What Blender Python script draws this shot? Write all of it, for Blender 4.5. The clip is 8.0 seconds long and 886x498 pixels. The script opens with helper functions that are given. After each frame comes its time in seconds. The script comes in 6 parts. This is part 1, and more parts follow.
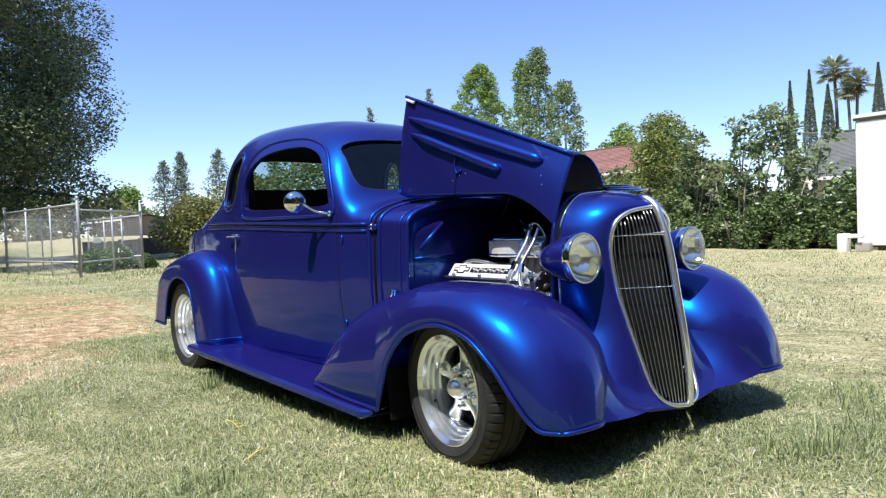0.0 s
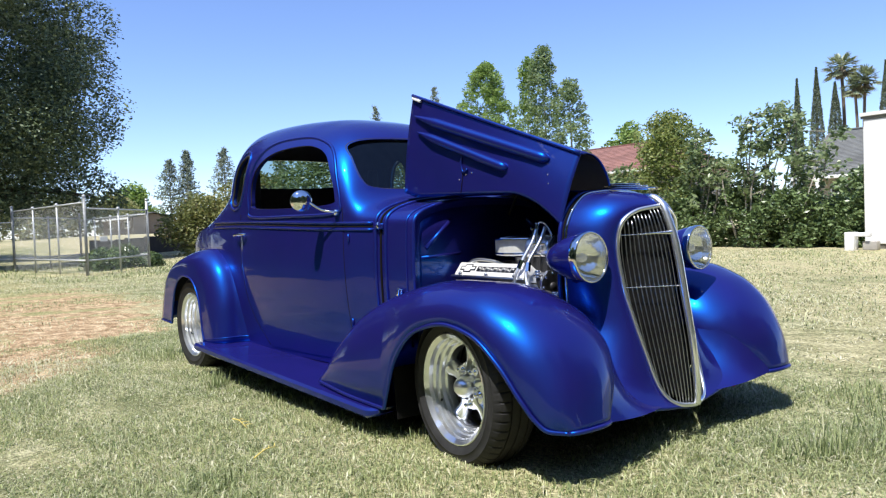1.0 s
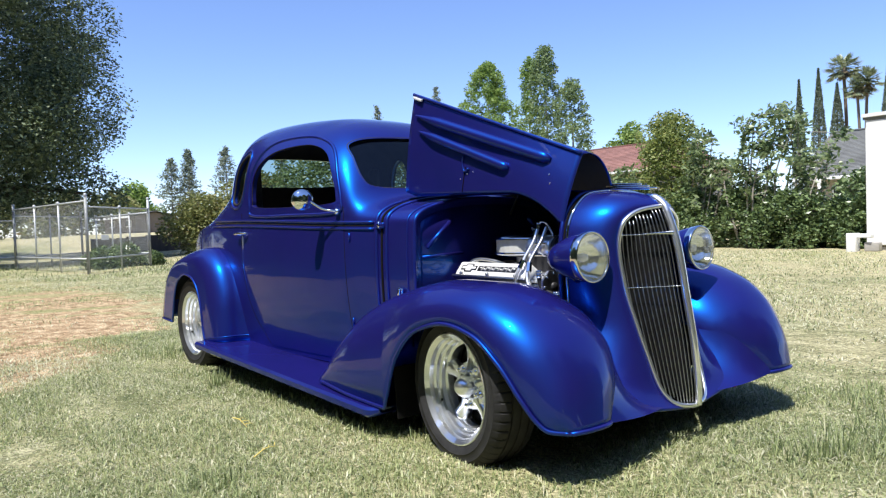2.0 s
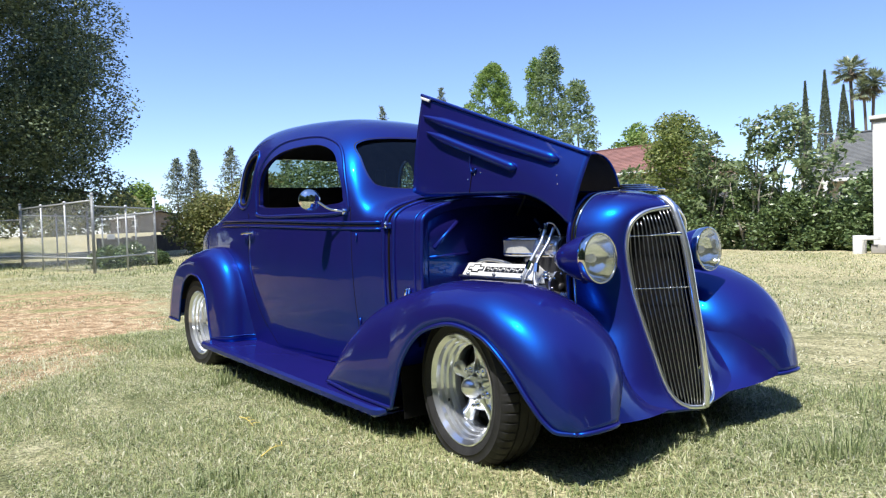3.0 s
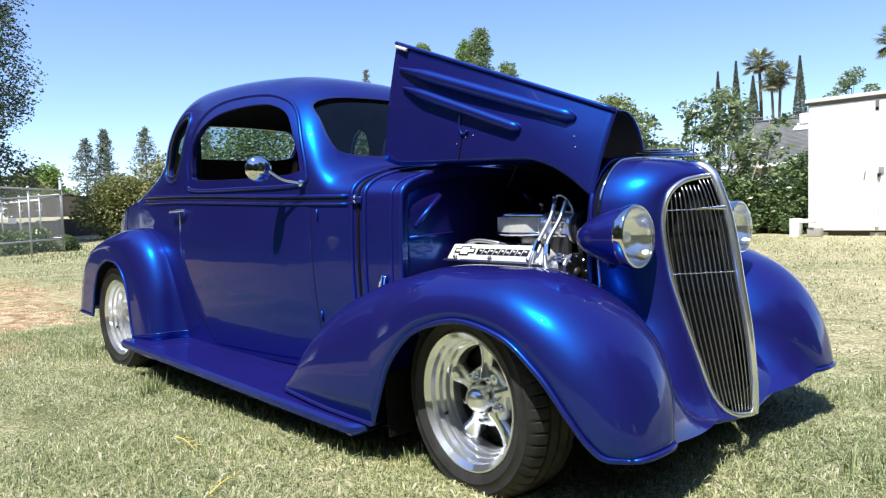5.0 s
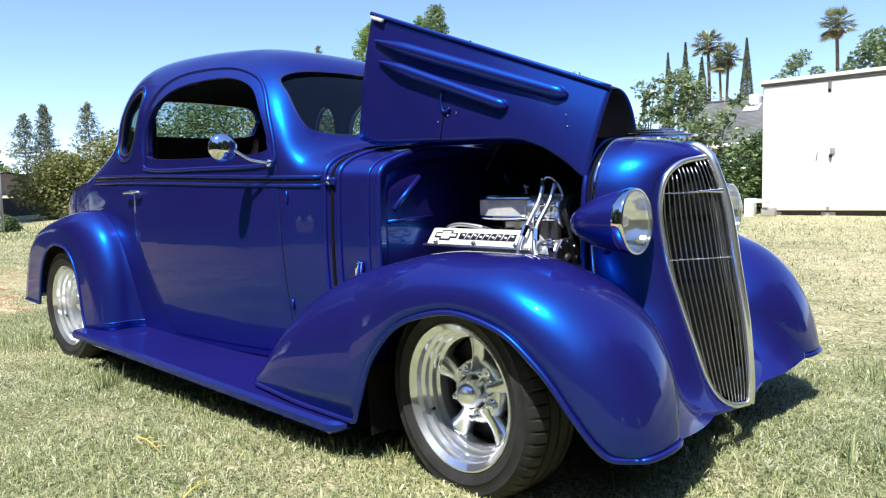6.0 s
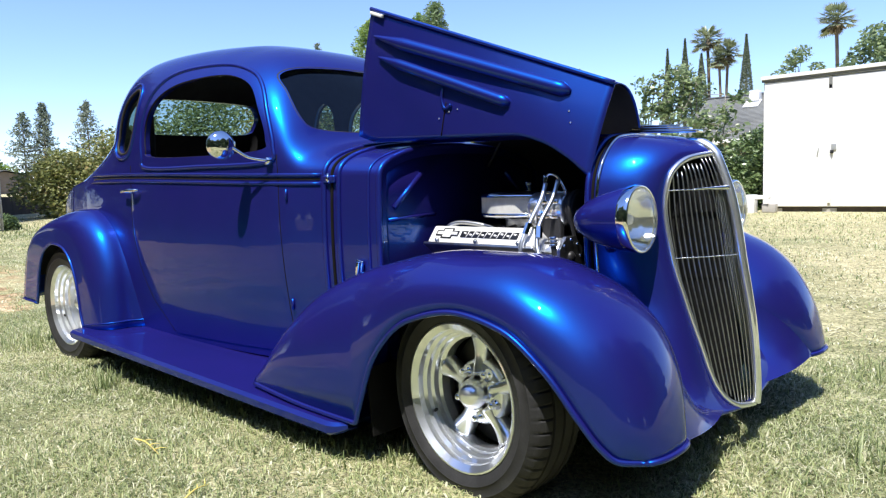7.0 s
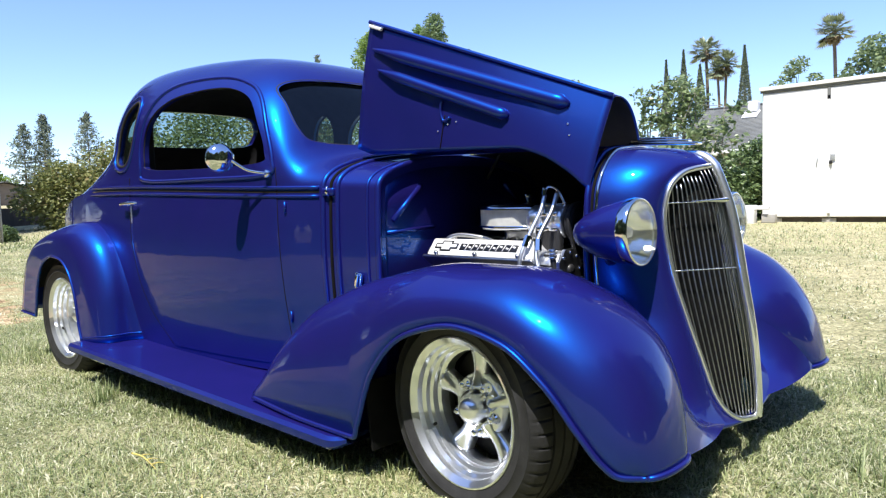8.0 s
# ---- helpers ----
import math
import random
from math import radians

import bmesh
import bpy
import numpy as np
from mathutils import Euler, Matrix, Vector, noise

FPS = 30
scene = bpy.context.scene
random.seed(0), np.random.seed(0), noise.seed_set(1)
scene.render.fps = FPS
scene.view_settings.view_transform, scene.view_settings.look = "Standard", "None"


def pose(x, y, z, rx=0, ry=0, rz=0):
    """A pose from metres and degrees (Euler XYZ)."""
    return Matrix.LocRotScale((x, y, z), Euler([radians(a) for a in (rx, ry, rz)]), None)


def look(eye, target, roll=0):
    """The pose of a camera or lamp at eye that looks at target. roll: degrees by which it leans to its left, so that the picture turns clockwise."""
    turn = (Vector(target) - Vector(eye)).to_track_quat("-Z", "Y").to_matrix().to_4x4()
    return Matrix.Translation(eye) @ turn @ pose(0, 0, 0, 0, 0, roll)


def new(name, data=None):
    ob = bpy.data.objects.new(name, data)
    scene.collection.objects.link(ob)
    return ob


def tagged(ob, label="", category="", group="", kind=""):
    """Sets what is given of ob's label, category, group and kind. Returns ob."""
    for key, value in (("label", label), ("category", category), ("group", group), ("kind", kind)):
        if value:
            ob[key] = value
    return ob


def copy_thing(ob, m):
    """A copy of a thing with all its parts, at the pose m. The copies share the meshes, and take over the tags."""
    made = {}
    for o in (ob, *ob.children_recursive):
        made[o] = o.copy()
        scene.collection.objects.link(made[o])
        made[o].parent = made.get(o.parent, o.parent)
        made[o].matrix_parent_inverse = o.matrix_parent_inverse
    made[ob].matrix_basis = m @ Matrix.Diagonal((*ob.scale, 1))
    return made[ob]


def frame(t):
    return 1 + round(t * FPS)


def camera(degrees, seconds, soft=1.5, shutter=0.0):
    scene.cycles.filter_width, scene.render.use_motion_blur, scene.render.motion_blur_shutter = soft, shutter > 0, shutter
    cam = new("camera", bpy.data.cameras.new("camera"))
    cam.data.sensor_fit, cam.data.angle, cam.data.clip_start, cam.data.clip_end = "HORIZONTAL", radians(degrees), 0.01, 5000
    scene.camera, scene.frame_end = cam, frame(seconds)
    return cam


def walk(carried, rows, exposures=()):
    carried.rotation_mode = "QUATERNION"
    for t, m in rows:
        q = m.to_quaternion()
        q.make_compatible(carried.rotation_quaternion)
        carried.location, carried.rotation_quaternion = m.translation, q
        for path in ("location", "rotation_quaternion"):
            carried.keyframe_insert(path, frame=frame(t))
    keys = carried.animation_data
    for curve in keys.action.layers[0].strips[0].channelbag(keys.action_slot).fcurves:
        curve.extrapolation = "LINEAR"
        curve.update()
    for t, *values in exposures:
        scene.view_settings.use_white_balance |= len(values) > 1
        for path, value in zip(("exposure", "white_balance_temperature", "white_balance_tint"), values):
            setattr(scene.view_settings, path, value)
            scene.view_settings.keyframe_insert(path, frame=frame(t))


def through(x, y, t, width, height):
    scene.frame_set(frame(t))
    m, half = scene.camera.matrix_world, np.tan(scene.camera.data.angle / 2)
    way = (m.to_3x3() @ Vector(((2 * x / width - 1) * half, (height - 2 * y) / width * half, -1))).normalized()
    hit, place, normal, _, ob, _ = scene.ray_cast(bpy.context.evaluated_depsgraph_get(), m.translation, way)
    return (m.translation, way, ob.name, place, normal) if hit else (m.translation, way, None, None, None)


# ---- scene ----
cam = camera(63.0, 8.0, soft=1.25)
PATH = [
    (0, (2.145, -2.566, 0.913), (0.599, -1.298, 0.847), -2.2),
    (0.5, (2.141, -2.568, 0.915), (0.588, -1.31, 0.847), -2.3),
    (1, (2.141, -2.569, 0.916), (0.586, -1.313, 0.846), -2.2),
    (1.5, (2.14, -2.562, 0.915), (0.586, -1.304, 0.844), -2.1),
    (3, (2.13, -2.575, 0.913), (0.565, -1.331, 0.845), -1.8),
    (3.5, (2.088, -2.577, 0.891), (0.529, -1.326, 0.824), -1.7),
    (4, (1.893, -2.502, 0.866), (0.34, -1.243, 0.787), -1.6),
    (4.5, (1.707, -2.428, 0.869), (0.169, -1.152, 0.773), -1.6),
    (4.7, (1.6267, -2.4076, 0.8696), (0.1045, -1.1146, 0.7626), -1.63),
    (5, (1.515, -2.39, 0.874), (0.091, -0.991, 0.759), -1.7),
    (5.2, (1.461, -2.388, 0.881), (0.11, -0.918, 0.762), -1.7),
    (6.5, (1.308, -2.333, 0.889), (-0.022, -0.852, 0.701), -1.7),
    (7, (1.306, -2.331, 0.89), (-0.023, -0.848, 0.706), -1.8),
    (7.5, (1.305, -2.329, 0.895), (-0.026, -0.846, 0.726), -1.9),
    (8, (1.303, -2.323, 0.897), (-0.027, -0.837, 0.742), -1.9),
]
walk(cam, [(t, look(eye, target, roll)) for t, eye, target, roll in PATH], exposures=[(0, 0.53), (3.5, 0.54), (5.2, 0.66), (6.5, 0.74), (8, 0.74)])

# ---------------------------------------------------------------- light
SUN = Vector((0.15, -0.40, 0.90)).normalized()
world = bpy.data.worlds.new("world")
scene.world = world
world.use_nodes = True
wn = world.node_tree.nodes
sky = wn.new("ShaderNodeTexSky")
sky.sky_type, sky.sun_disc = "NISHITA", False
sky.sun_elevation = math.asin(SUN.z)
sky.sun_rotation = math.atan2(SUN.x, SUN.y)
sky.altitude, sky.air_density, sky.dust_density, sky.ozone_density = 1500, 1.0, 0.1, 3.2
wn["Background"].inputs["Strength"].default_value = 0.145
tint = wn.new("ShaderNodeMix")
tint.data_type, tint.blend_type = "RGBA", "MULTIPLY"
tint.inputs[0].default_value, tint.inputs[7].default_value = 1.0, (0.912, 0.930, 1.11, 1)
world.node_tree.links.new(sky.outputs["Color"], tint.inputs[6])
world.node_tree.links.new(tint.outputs[2], wn["Background"].inputs["Color"])
sun_data = bpy.data.lights.new("sun", "SUN")
sun_data.energy, sun_data.angle, sun_data.color = 4.9, radians(0.53), (1.0, 0.965, 0.915)
sun = new("sun", sun_data)
sun.matrix_world = look(SUN * 60, (0, 0, 0))


# ---------------------------------------------------------------- materials
def node_material(name):
    m = bpy.data.materials.new(name)
    m.use_nodes = True
    return m, m.node_tree, m.node_tree.nodes["Principled BSDF"]


def ramp(nt, factor, *stops):
    r = nt.nodes.new("ShaderNodeValToRGB")
    while len(r.color_ramp.elements) < len(stops):
        r.color_ramp.elements.new(0.5)
    for e, (at, col) in zip(r.color_ramp.elements, stops):
        e.position, e.color = at, (*col, 1)
    nt.links.new(factor, r.inputs["Fac"])
    return r.outputs["Color"]


def noise_at(nt, scale, detail=4, rough=0.55, stretch=(1, 1, 1)):
    tc, mp, n = (nt.nodes.new("ShaderNode" + k) for k in ("TexCoord", "Mapping", "TexNoise"))
    mp.inputs["Scale"].default_value = stretch
    n.inputs["Scale"].default_value, n.inputs["Detail"].default_value, n.inputs["Roughness"].default_value = scale, detail, rough
    nt.links.new(tc.outputs["Object"], mp.inputs["Vector"])
    nt.links.new(mp.outputs["Vector"], n.inputs["Vector"])
    return n.outputs["Fac"]


def bumped(nt, bsdf, height, strength, distance=0.01):
    b = nt.nodes.new("ShaderNodeBump")
    b.inputs["Strength"].default_value, b.inputs["Distance"].default_value = strength, distance
    nt.links.new(height, b.inputs["Height"])
    nt.links.new(b.outputs["Normal"], bsdf.inputs["Normal"])


def mixed(nt, factor, a, b, kind="MIX"):
    m = nt.nodes.new("ShaderNodeMix")
    m.data_type, m.blend_type = "RGBA", kind
    for value, slot in ((factor, 0), (a, 6), (b, 7)):
        if isinstance(value, (int, float)):
            m.inputs[slot].default_value = value
        elif isinstance(value, tuple):
            m.inputs[slot].default_value = (*value, 1)
        else:
            nt.links.new(value, m.inputs[slot])
    return m.outputs[2]


def plain(name, color, rough=0.5, metal=0.0, vary=0.25, scale=6.0, fine=60.0, bump=0.1, coat=0.0, stretch=(1, 1, 1), spec=0.5):
    """A surface whose colour wavers at two scales, with fine relief."""
    m, nt, b = node_material(name)
    lo = tuple(c * (1 - vary) for c in color)
    hi = tuple(min(1, c * (1 + vary)) for c in color)
    big = ramp(nt, noise_at(nt, scale, 3, 0.6, stretch), (0.3, lo), (0.7, hi))
    f = noise_at(nt, fine, 5, 0.6, stretch)
    small = ramp(nt, f, (0.25, (1 - vary * 0.8,) * 3), (0.75, (1, 1, 1)))
    nt.links.new(mixed(nt, 1.0, big, small, "MULTIPLY"), b.inputs["Base Color"])
    b.inputs["Roughness"].default_value, b.inputs["Metallic"].default_value = rough, metal
    b.inputs["Coat Weight"].default_value, b.inputs["Coat Roughness"].default_value = coat, 0.04
    b.inputs["Specular IOR Level"].default_value = spec
    if bump:
        bumped(nt, b, f, bump, 0.004)
    return m


def leafy(name, dark, light, rough=0.45, through=0.25, extra=None):
    """Leaves that differ one by one."""
    m, nt, b = node_material(name)
    geo = nt.nodes.new("ShaderNodeNewGeometry")
    stops = [(0.0, dark), (0.85, light)] + ([(1.0, extra)] if extra else [])
    col = ramp(nt, geo.outputs["Random Per Island"], *stops)
    big = ramp(nt, noise_at(nt, 0.7, 3), (0.3, (0.75, 0.8, 0.75)), (0.7, (1, 1, 1)))
    col = mixed(nt, 1.0, col, big, "MULTIPLY")
    nt.links.new(col, b.inputs["Base Color"])
    b.inputs["Roughness"].default_value = rough
    t = nt.nodes.new("ShaderNodeBsdfTranslucent")
    nt.links.new(col, t.inputs["Color"])
    mx = nt.nodes.new("ShaderNodeMixShader")
    mx.inputs[0].default_value = through
    nt.links.new(b.outputs[0], mx.inputs[1])
    nt.links.new(t.outputs[0], mx.inputs[2])
    nt.links.new(mx.outputs[0], nt.nodes["Material Output"].inputs["Surface"])
    return m


def car_paint():
    """Candy blue over metal flake, under clear lacquer."""
    m, nt, b = node_material("blue_paint")
    flake = nt.nodes.new("ShaderNodeTexVoronoi")
    flake.inputs["Scale"].default_value = 900
    tc = nt.nodes.new("ShaderNodeTexCoord")
    nt.links.new(tc.outputs["Object"], flake.inputs["Vector"])
    n = noise_at(nt, 7, 1)
    wavy = nt.nodes.new("ShaderNodeBump")
    wavy.inputs["Strength"].default_value, wavy.inputs["Distance"].default_value = 0.04, 0.01
    nt.links.new(n, wavy.inputs["Height"])

    def lacquer(k):
        k.inputs["Coat Weight"].default_value, k.inputs["Coat Roughness"].default_value, k.inputs["Coat IOR"].default_value = 1.0, 0.012, 1.29
        nt.links.new(wavy.outputs["Normal"], k.inputs["Coat Normal"])

    # the dye coat, deep violet blue
    nt.links.new(ramp(nt, n, (0.3, (0.0115, 0.0034, 0.068)), (0.7, (0.0135, 0.0040, 0.078))), b.inputs["Base Color"])
    b.inputs["Roughness"].default_value, b.inputs["Specular IOR Level"].default_value = 0.5, 0.0
    # the flake coat below, which flashes a lighter blue; some flakes lie flat, others askew
    flakes = ramp(nt, flake.outputs["Distance"], (0.0, (0.001, 0.250, 1.0)), (1.0, (0.001, 0.190, 0.95)))
    below = b.outputs[0]
    for rough, share in ((0.55, 0.105), (0.31, 0.120)):
        f = nt.nodes.new("ShaderNodeBsdfPrincipled")
        nt.links.new(flakes, f.inputs["Base Color"])
        f.inputs["Metallic"].default_value, f.inputs["Roughness"].default_value = 1.0, rough
        lacquer(f)
        mx = nt.nodes.new("ShaderNodeMixShader")
        mx.inputs[0].default_value = share
        nt.links.new(below, mx.inputs[1])
        nt.links.new(f.outputs[0], mx.inputs[2])
        below = mx.outputs[0]
    lacquer(b)
    nt.links.new(below, nt.nodes["Material Output"].inputs["Surface"])
    return m


def glass(name, tint=(0.75, 0.85, 0.8), dark=0.0, milky=0.0):
    m, nt, b = node_material(name)
    g, t, mx, fr = (nt.nodes.new("ShaderNode" + k) for k in ("BsdfGlossy", "BsdfTransparent", "MixShader", "LayerWeight"))
    g.inputs["Roughness"].default_value = 0.01
    t.inputs["Color"].default_value = (*[c * (1 - dark) for c in tint], 1)
    fr.inputs["Blend"].default_value = 0.5
    steep, lift = nt.nodes.new("ShaderNodeMath"), nt.nodes.new("ShaderNodeMath")
    steep.operation, steep.inputs[1].default_value = "POWER", 5.0
    lift.operation, lift.inputs[1].default_value, lift.inputs[2].default_value = "MULTIPLY_ADD", 0.92, 0.07
    nt.links.new(fr.outputs["Facing"], steep.inputs[0])
    nt.links.new(steep.outputs[0], lift.inputs[0])
    nt.links.new(lift.outputs[0], mx.inputs[0])
    nt.links.new(t.outputs[0], mx.inputs[1])
    nt.links.new(g.outputs[0], mx.inputs[2])
    last = mx
    if milky:
        # fluted glass scatters part of the light
        w = nt.nodes.new("ShaderNodeBsdfDiffuse")
        w.inputs["Color"].default_value = (0.75, 0.78, 0.72, 1)
        last = nt.nodes.new("ShaderNodeMixShader")
        last.inputs[0].default_value = milky
        nt.links.new(mx.outputs[0], last.inputs[1])
        nt.links.new(w.outputs[0], last.inputs[2])
    nt.links.new(last.outputs[0], nt.nodes["Material Output"].inputs["Surface"])
    return m


def ground_material():
    m, nt, b = node_material("dry_lawn")
    tc = nt.nodes.new("ShaderNodeTexCoord")
    patch = noise_at(nt, 0.35, 4, 0.6)
    mid = noise_at(nt, 2.4, 5, 0.6, (1, 1.6, 1))
    fine = noise_at(nt, 55, 4, 0.7)
    grass = ramp(nt, mid, (0.30, (0.085, 0.108, 0.052)), (0.48, (0.20, 0.21, 0.11)), (0.64, (0.38, 0.37, 0.25)))
    dirt = ramp(nt, noise_at(nt, 5.5, 5, 0.65, (1, 1.4, 1)), (0.34, (0.22, 0.140, 0.085)), (0.50, (0.41, 0.290, 0.190)), (0.64, (0.60, 0.465, 0.330)))
    # bare earth lies in a long worn strip behind the car
    sep = nt.nodes.new("ShaderNodeSeparateXYZ")
    nt.links.new(tc.outputs["Object"], sep.inputs[0])

    def calc(op, a, c, d=None):
        k = nt.nodes.new("ShaderNodeMath")
        k.operation = op
        for i, v in enumerate((a, c, d)):
            if v is None:
                continue
            if isinstance(v, (int, float)):
                k.inputs[i].default_value = v
            else:
                nt.links.new(v, k.inputs[i])
        return k.outputs[0]

    back = calc("MAXIMUM", calc("SUBTRACT", -2.6, sep.outputs["X"]), 0.0)
    edge = calc("MULTIPLY_ADD", calc("POWER", back, 0.58), 1.15, -2.4)
    past = calc("MAXIMUM", calc("SUBTRACT", -7.4, sep.outputs["X"]), 0.0)
    edge = calc("SUBTRACT", edge, calc("MULTIPLY", past, 0.30))
    far = calc("SUBTRACT", sep.outputs["Y"], edge)
    far = calc("MULTIPLY_ADD", mid, 2.6, calc("SUBTRACT", far, 1.3))
    far = calc("MULTIPLY_ADD", patch, 2.4, calc("SUBTRACT", far, 1.2))
    worn = ramp(nt, calc("MULTIPLY_ADD", far, 0.5, 0.5), (0.36, (1, 1, 1)), (0.60, (0, 0, 0)))
    # within it the earth shows in streaks between dry and green growth, and less towards the pen
    streak = noise_at(nt, 1.5, 6, 0.68, (1.35, 0.50, 1))
    near_car = calc("MULTIPLY", calc("ADD", sep.outputs["X"], 13.0), 0.020)
    near_car = calc("MAXIMUM", calc("MINIMUM", near_car, 0.115), -0.06)
    open_earth = ramp(nt, calc("ADD", streak, near_car), (0.50, (0, 0, 0)), (0.57, (1, 1, 1)))
    inside = calc("MAXIMUM", calc("MINIMUM", calc("MULTIPLY_ADD", calc("ADD", mid, patch), 2.2, calc("MULTIPLY_ADD", sep.outputs["X"], -1.0, -3.1)), 1.0), 0.0)
    worn = mixed(nt, inside, (0, 0, 0), worn)
    bare = mixed(nt, 1.0, worn, open_earth, "MULTIPLY")
    bare_value = nt.nodes.new("ShaderNodeRGBToBW")
    nt.links.new(bare, bare_value.inputs[0])
    straw = ramp(nt, calc("MULTIPLY_ADD", calc("MAXIMUM", calc("MINIMUM", sep.outputs["Y"], 11.0), 0.0), 0.028, patch), (0.44, (0, 0, 0)), (0.70, (0.85, 0.85, 0.85)))
    straw_value = nt.nodes.new("ShaderNodeRGBToBW")
    nt.links.new(straw, straw_value.inputs[0])
    col = mixed(nt, straw_value.outputs[0], grass, (0.47, 0.415, 0.275))
    dry = nt.nodes.new("ShaderNodeRGBToBW")
    nt.links.new(worn, dry.inputs[0])
    col = mixed(nt, calc("MULTIPLY", dry.outputs[0], 0.50), col, (0.34, 0.31, 0.15))
    col = mixed(nt, bare_value.outputs[0], col, dirt)
    speck = ramp(nt, fine, (0.36, (0.40, 0.41, 0.38)), (0.62, (1.5, 1.5, 1.48)))
    col = mixed(nt, 1.0, col, speck, "MULTIPLY")
    tuft = ramp(nt, noise_at(nt, 11, 5, 0.7, (1, 1.5, 1)), (0.32, (0.62, 0.66, 0.58)), (0.62, (1.2, 1.18, 1.12)))
    col = mixed(nt, 1.0, col, tuft, "MULTIPLY")
    nt.links.new(col, b.inputs["Base Color"])
    b.inputs["Roughness"].default_value, b.inputs["Specular IOR Level"].default_value = 0.95, 0.1
    bumped(nt, b, fine, 0.6, 0.03)
    return m


def polished():
    """Hand-polished alloy: a sharp shine over a broad bloom of fine scratches."""
    m, nt, b = node_material("polished_alloy")
    broad = nt.nodes.new("ShaderNodeBsdfPrincipled")
    wave = noise_at(nt, 38, 3)
    for k, rough in ((b, 0.045), (broad, 0.42)):
        k.inputs["Base Color"].default_value = (0.93, 0.955, 1.0, 1)
        k.inputs["Metallic"].default_value, k.inputs["Roughness"].default_value = 1.0, rough
        bumped(nt, k, wave, 0.09, 0.004)
    mx = nt.nodes.new("ShaderNodeMixShader")
    mx.inputs[0].default_value = 0.46
    nt.links.new(b.outputs[0], mx.inputs[1])
    nt.links.new(broad.outputs[0], mx.inputs[2])
    nt.links.new(mx.outputs[0], nt.nodes["Material Output"].inputs["Surface"])
    return m


PAINT = car_paint()
CHROME = plain("chrome", (0.86, 0.87, 0.88), 0.06, 1.0, 0.03, 3, 40, 0.0)
POLISHED = polished()
STEEL = plain("brushed_steel", (0.55, 0.56, 0.57), 0.3, 1.0, 0.15, 20, 200, 0.05)
BLACK = plain("black_steel", (0.022, 0.022, 0.024), 0.5, 0.0, 0.3, 8, 80, 0.1)
TRIM = plain("dark_cabin_cloth", (0.035, 0.035, 0.04), 0.9, 0.0, 0.3, 8, 120, 0.2)
RUBBER = plain("rubber", (0.032, 0.032, 0.033), 0.6, 0.0, 0.3, 10, 150, 0.15, spec=0.22)
WHITE_ENAMEL = plain("white_enamel", (0.80, 0.80, 0.78), 0.25, 0.0, 0.05, 8, 90, 0.02, 0.5)
BLACK_ENAMEL = plain("black_enamel", (0.012, 0.012, 0.012), 0.3, 0.0, 0.2, 8, 90, 0.02)
FILTER = plain("pleated_filter", (0.62, 0.62, 0.58), 0.8, 0.0, 0.1, 30, 200, 0.1)
# near-black, so wheel wells, gaps and the grille's depth read as shade
NEAR_BLACK = plain("near_black", (0.009, 0.009, 0.009), 0.9, 0.0, 0.3, 10, 90, 0.3, spec=0.1)
AMBER = plain("amber_lens", (0.42, 0.06, 0.015), 0.15, 0.0, 0.1, 20, 100, 0.0)
LENS = glass("lens_glass", (0.97, 0.98, 0.97), milky=0.10)
WINDOW = glass("tinted_glass", (0.45, 0.55, 0.52))
MIRROR = plain("reflector", (0.93, 0.93, 0.93), 0.06, 1.0, 0.02, 20, 90, 0.15)
LAWN = ground_material()


# ---------------------------------------------------------------- mesh helpers
def part(name, bm, material, parent=None, label="", smooth=True):
    """Links a bmesh (or mesh data) as one mesh object, at its place in the world, under a thing or a part."""
    if isinstance(bm, bmesh.types.BMesh):
        data = bpy.data.meshes.new(name)
        bm.to_mesh(data)
        bm.free()
    else:
        data = bm
    for one in material if isinstance(material, (list, tuple)) else (material,):
        if one is not None:
            data.materials.append(one)
    if smooth:
        data.shade_smooth()
    ob = new(name, data)
    if parent is not None:
        ob.parent = parent
        ob.matrix_parent_inverse = Matrix.Translation(parent.location).inverted()
    if label:
        tagged(ob, label)
    return ob


def thing(name, at, label, category, group="", kind=""):
    ob = new(name)
    ob.location = at
    ob.empty_display_size = 0.2
    return tagged(ob, label, category, group, kind)


def curve(*pairs):
    """A smooth function through (x, y) pairs, without overshoot."""
    xs, ys = [p[0] for p in pairs], [p[1] for p in pairs]
    d = [(ys[i + 1] - ys[i]) / (xs[i + 1] - xs[i]) for i in range(len(xs) - 1)]
    m = [d[0]] + [0 if d[i] * d[i + 1] <= 0 else 2 * d[i] * d[i + 1] / (d[i] + d[i + 1]) for i in range(len(d) - 1)] + [d[-1]]

    def at(x):
        if x <= xs[0]:
            return ys[0]
        if x >= xs[-1]:
            return ys[-1]
        i = max(k for k in range(len(xs) - 1) if xs[k] <= x)
        h = xs[i + 1] - xs[i]
        t = (x - xs[i]) / h
        return (ys[i] * (1 + 2 * t) * (1 - t) ** 2 + h * m[i] * t * (1 - t) ** 2 + ys[i + 1] * t * t * (3 - 2 * t) + h * m[i + 1] * t * t * (t - 1))

    return at


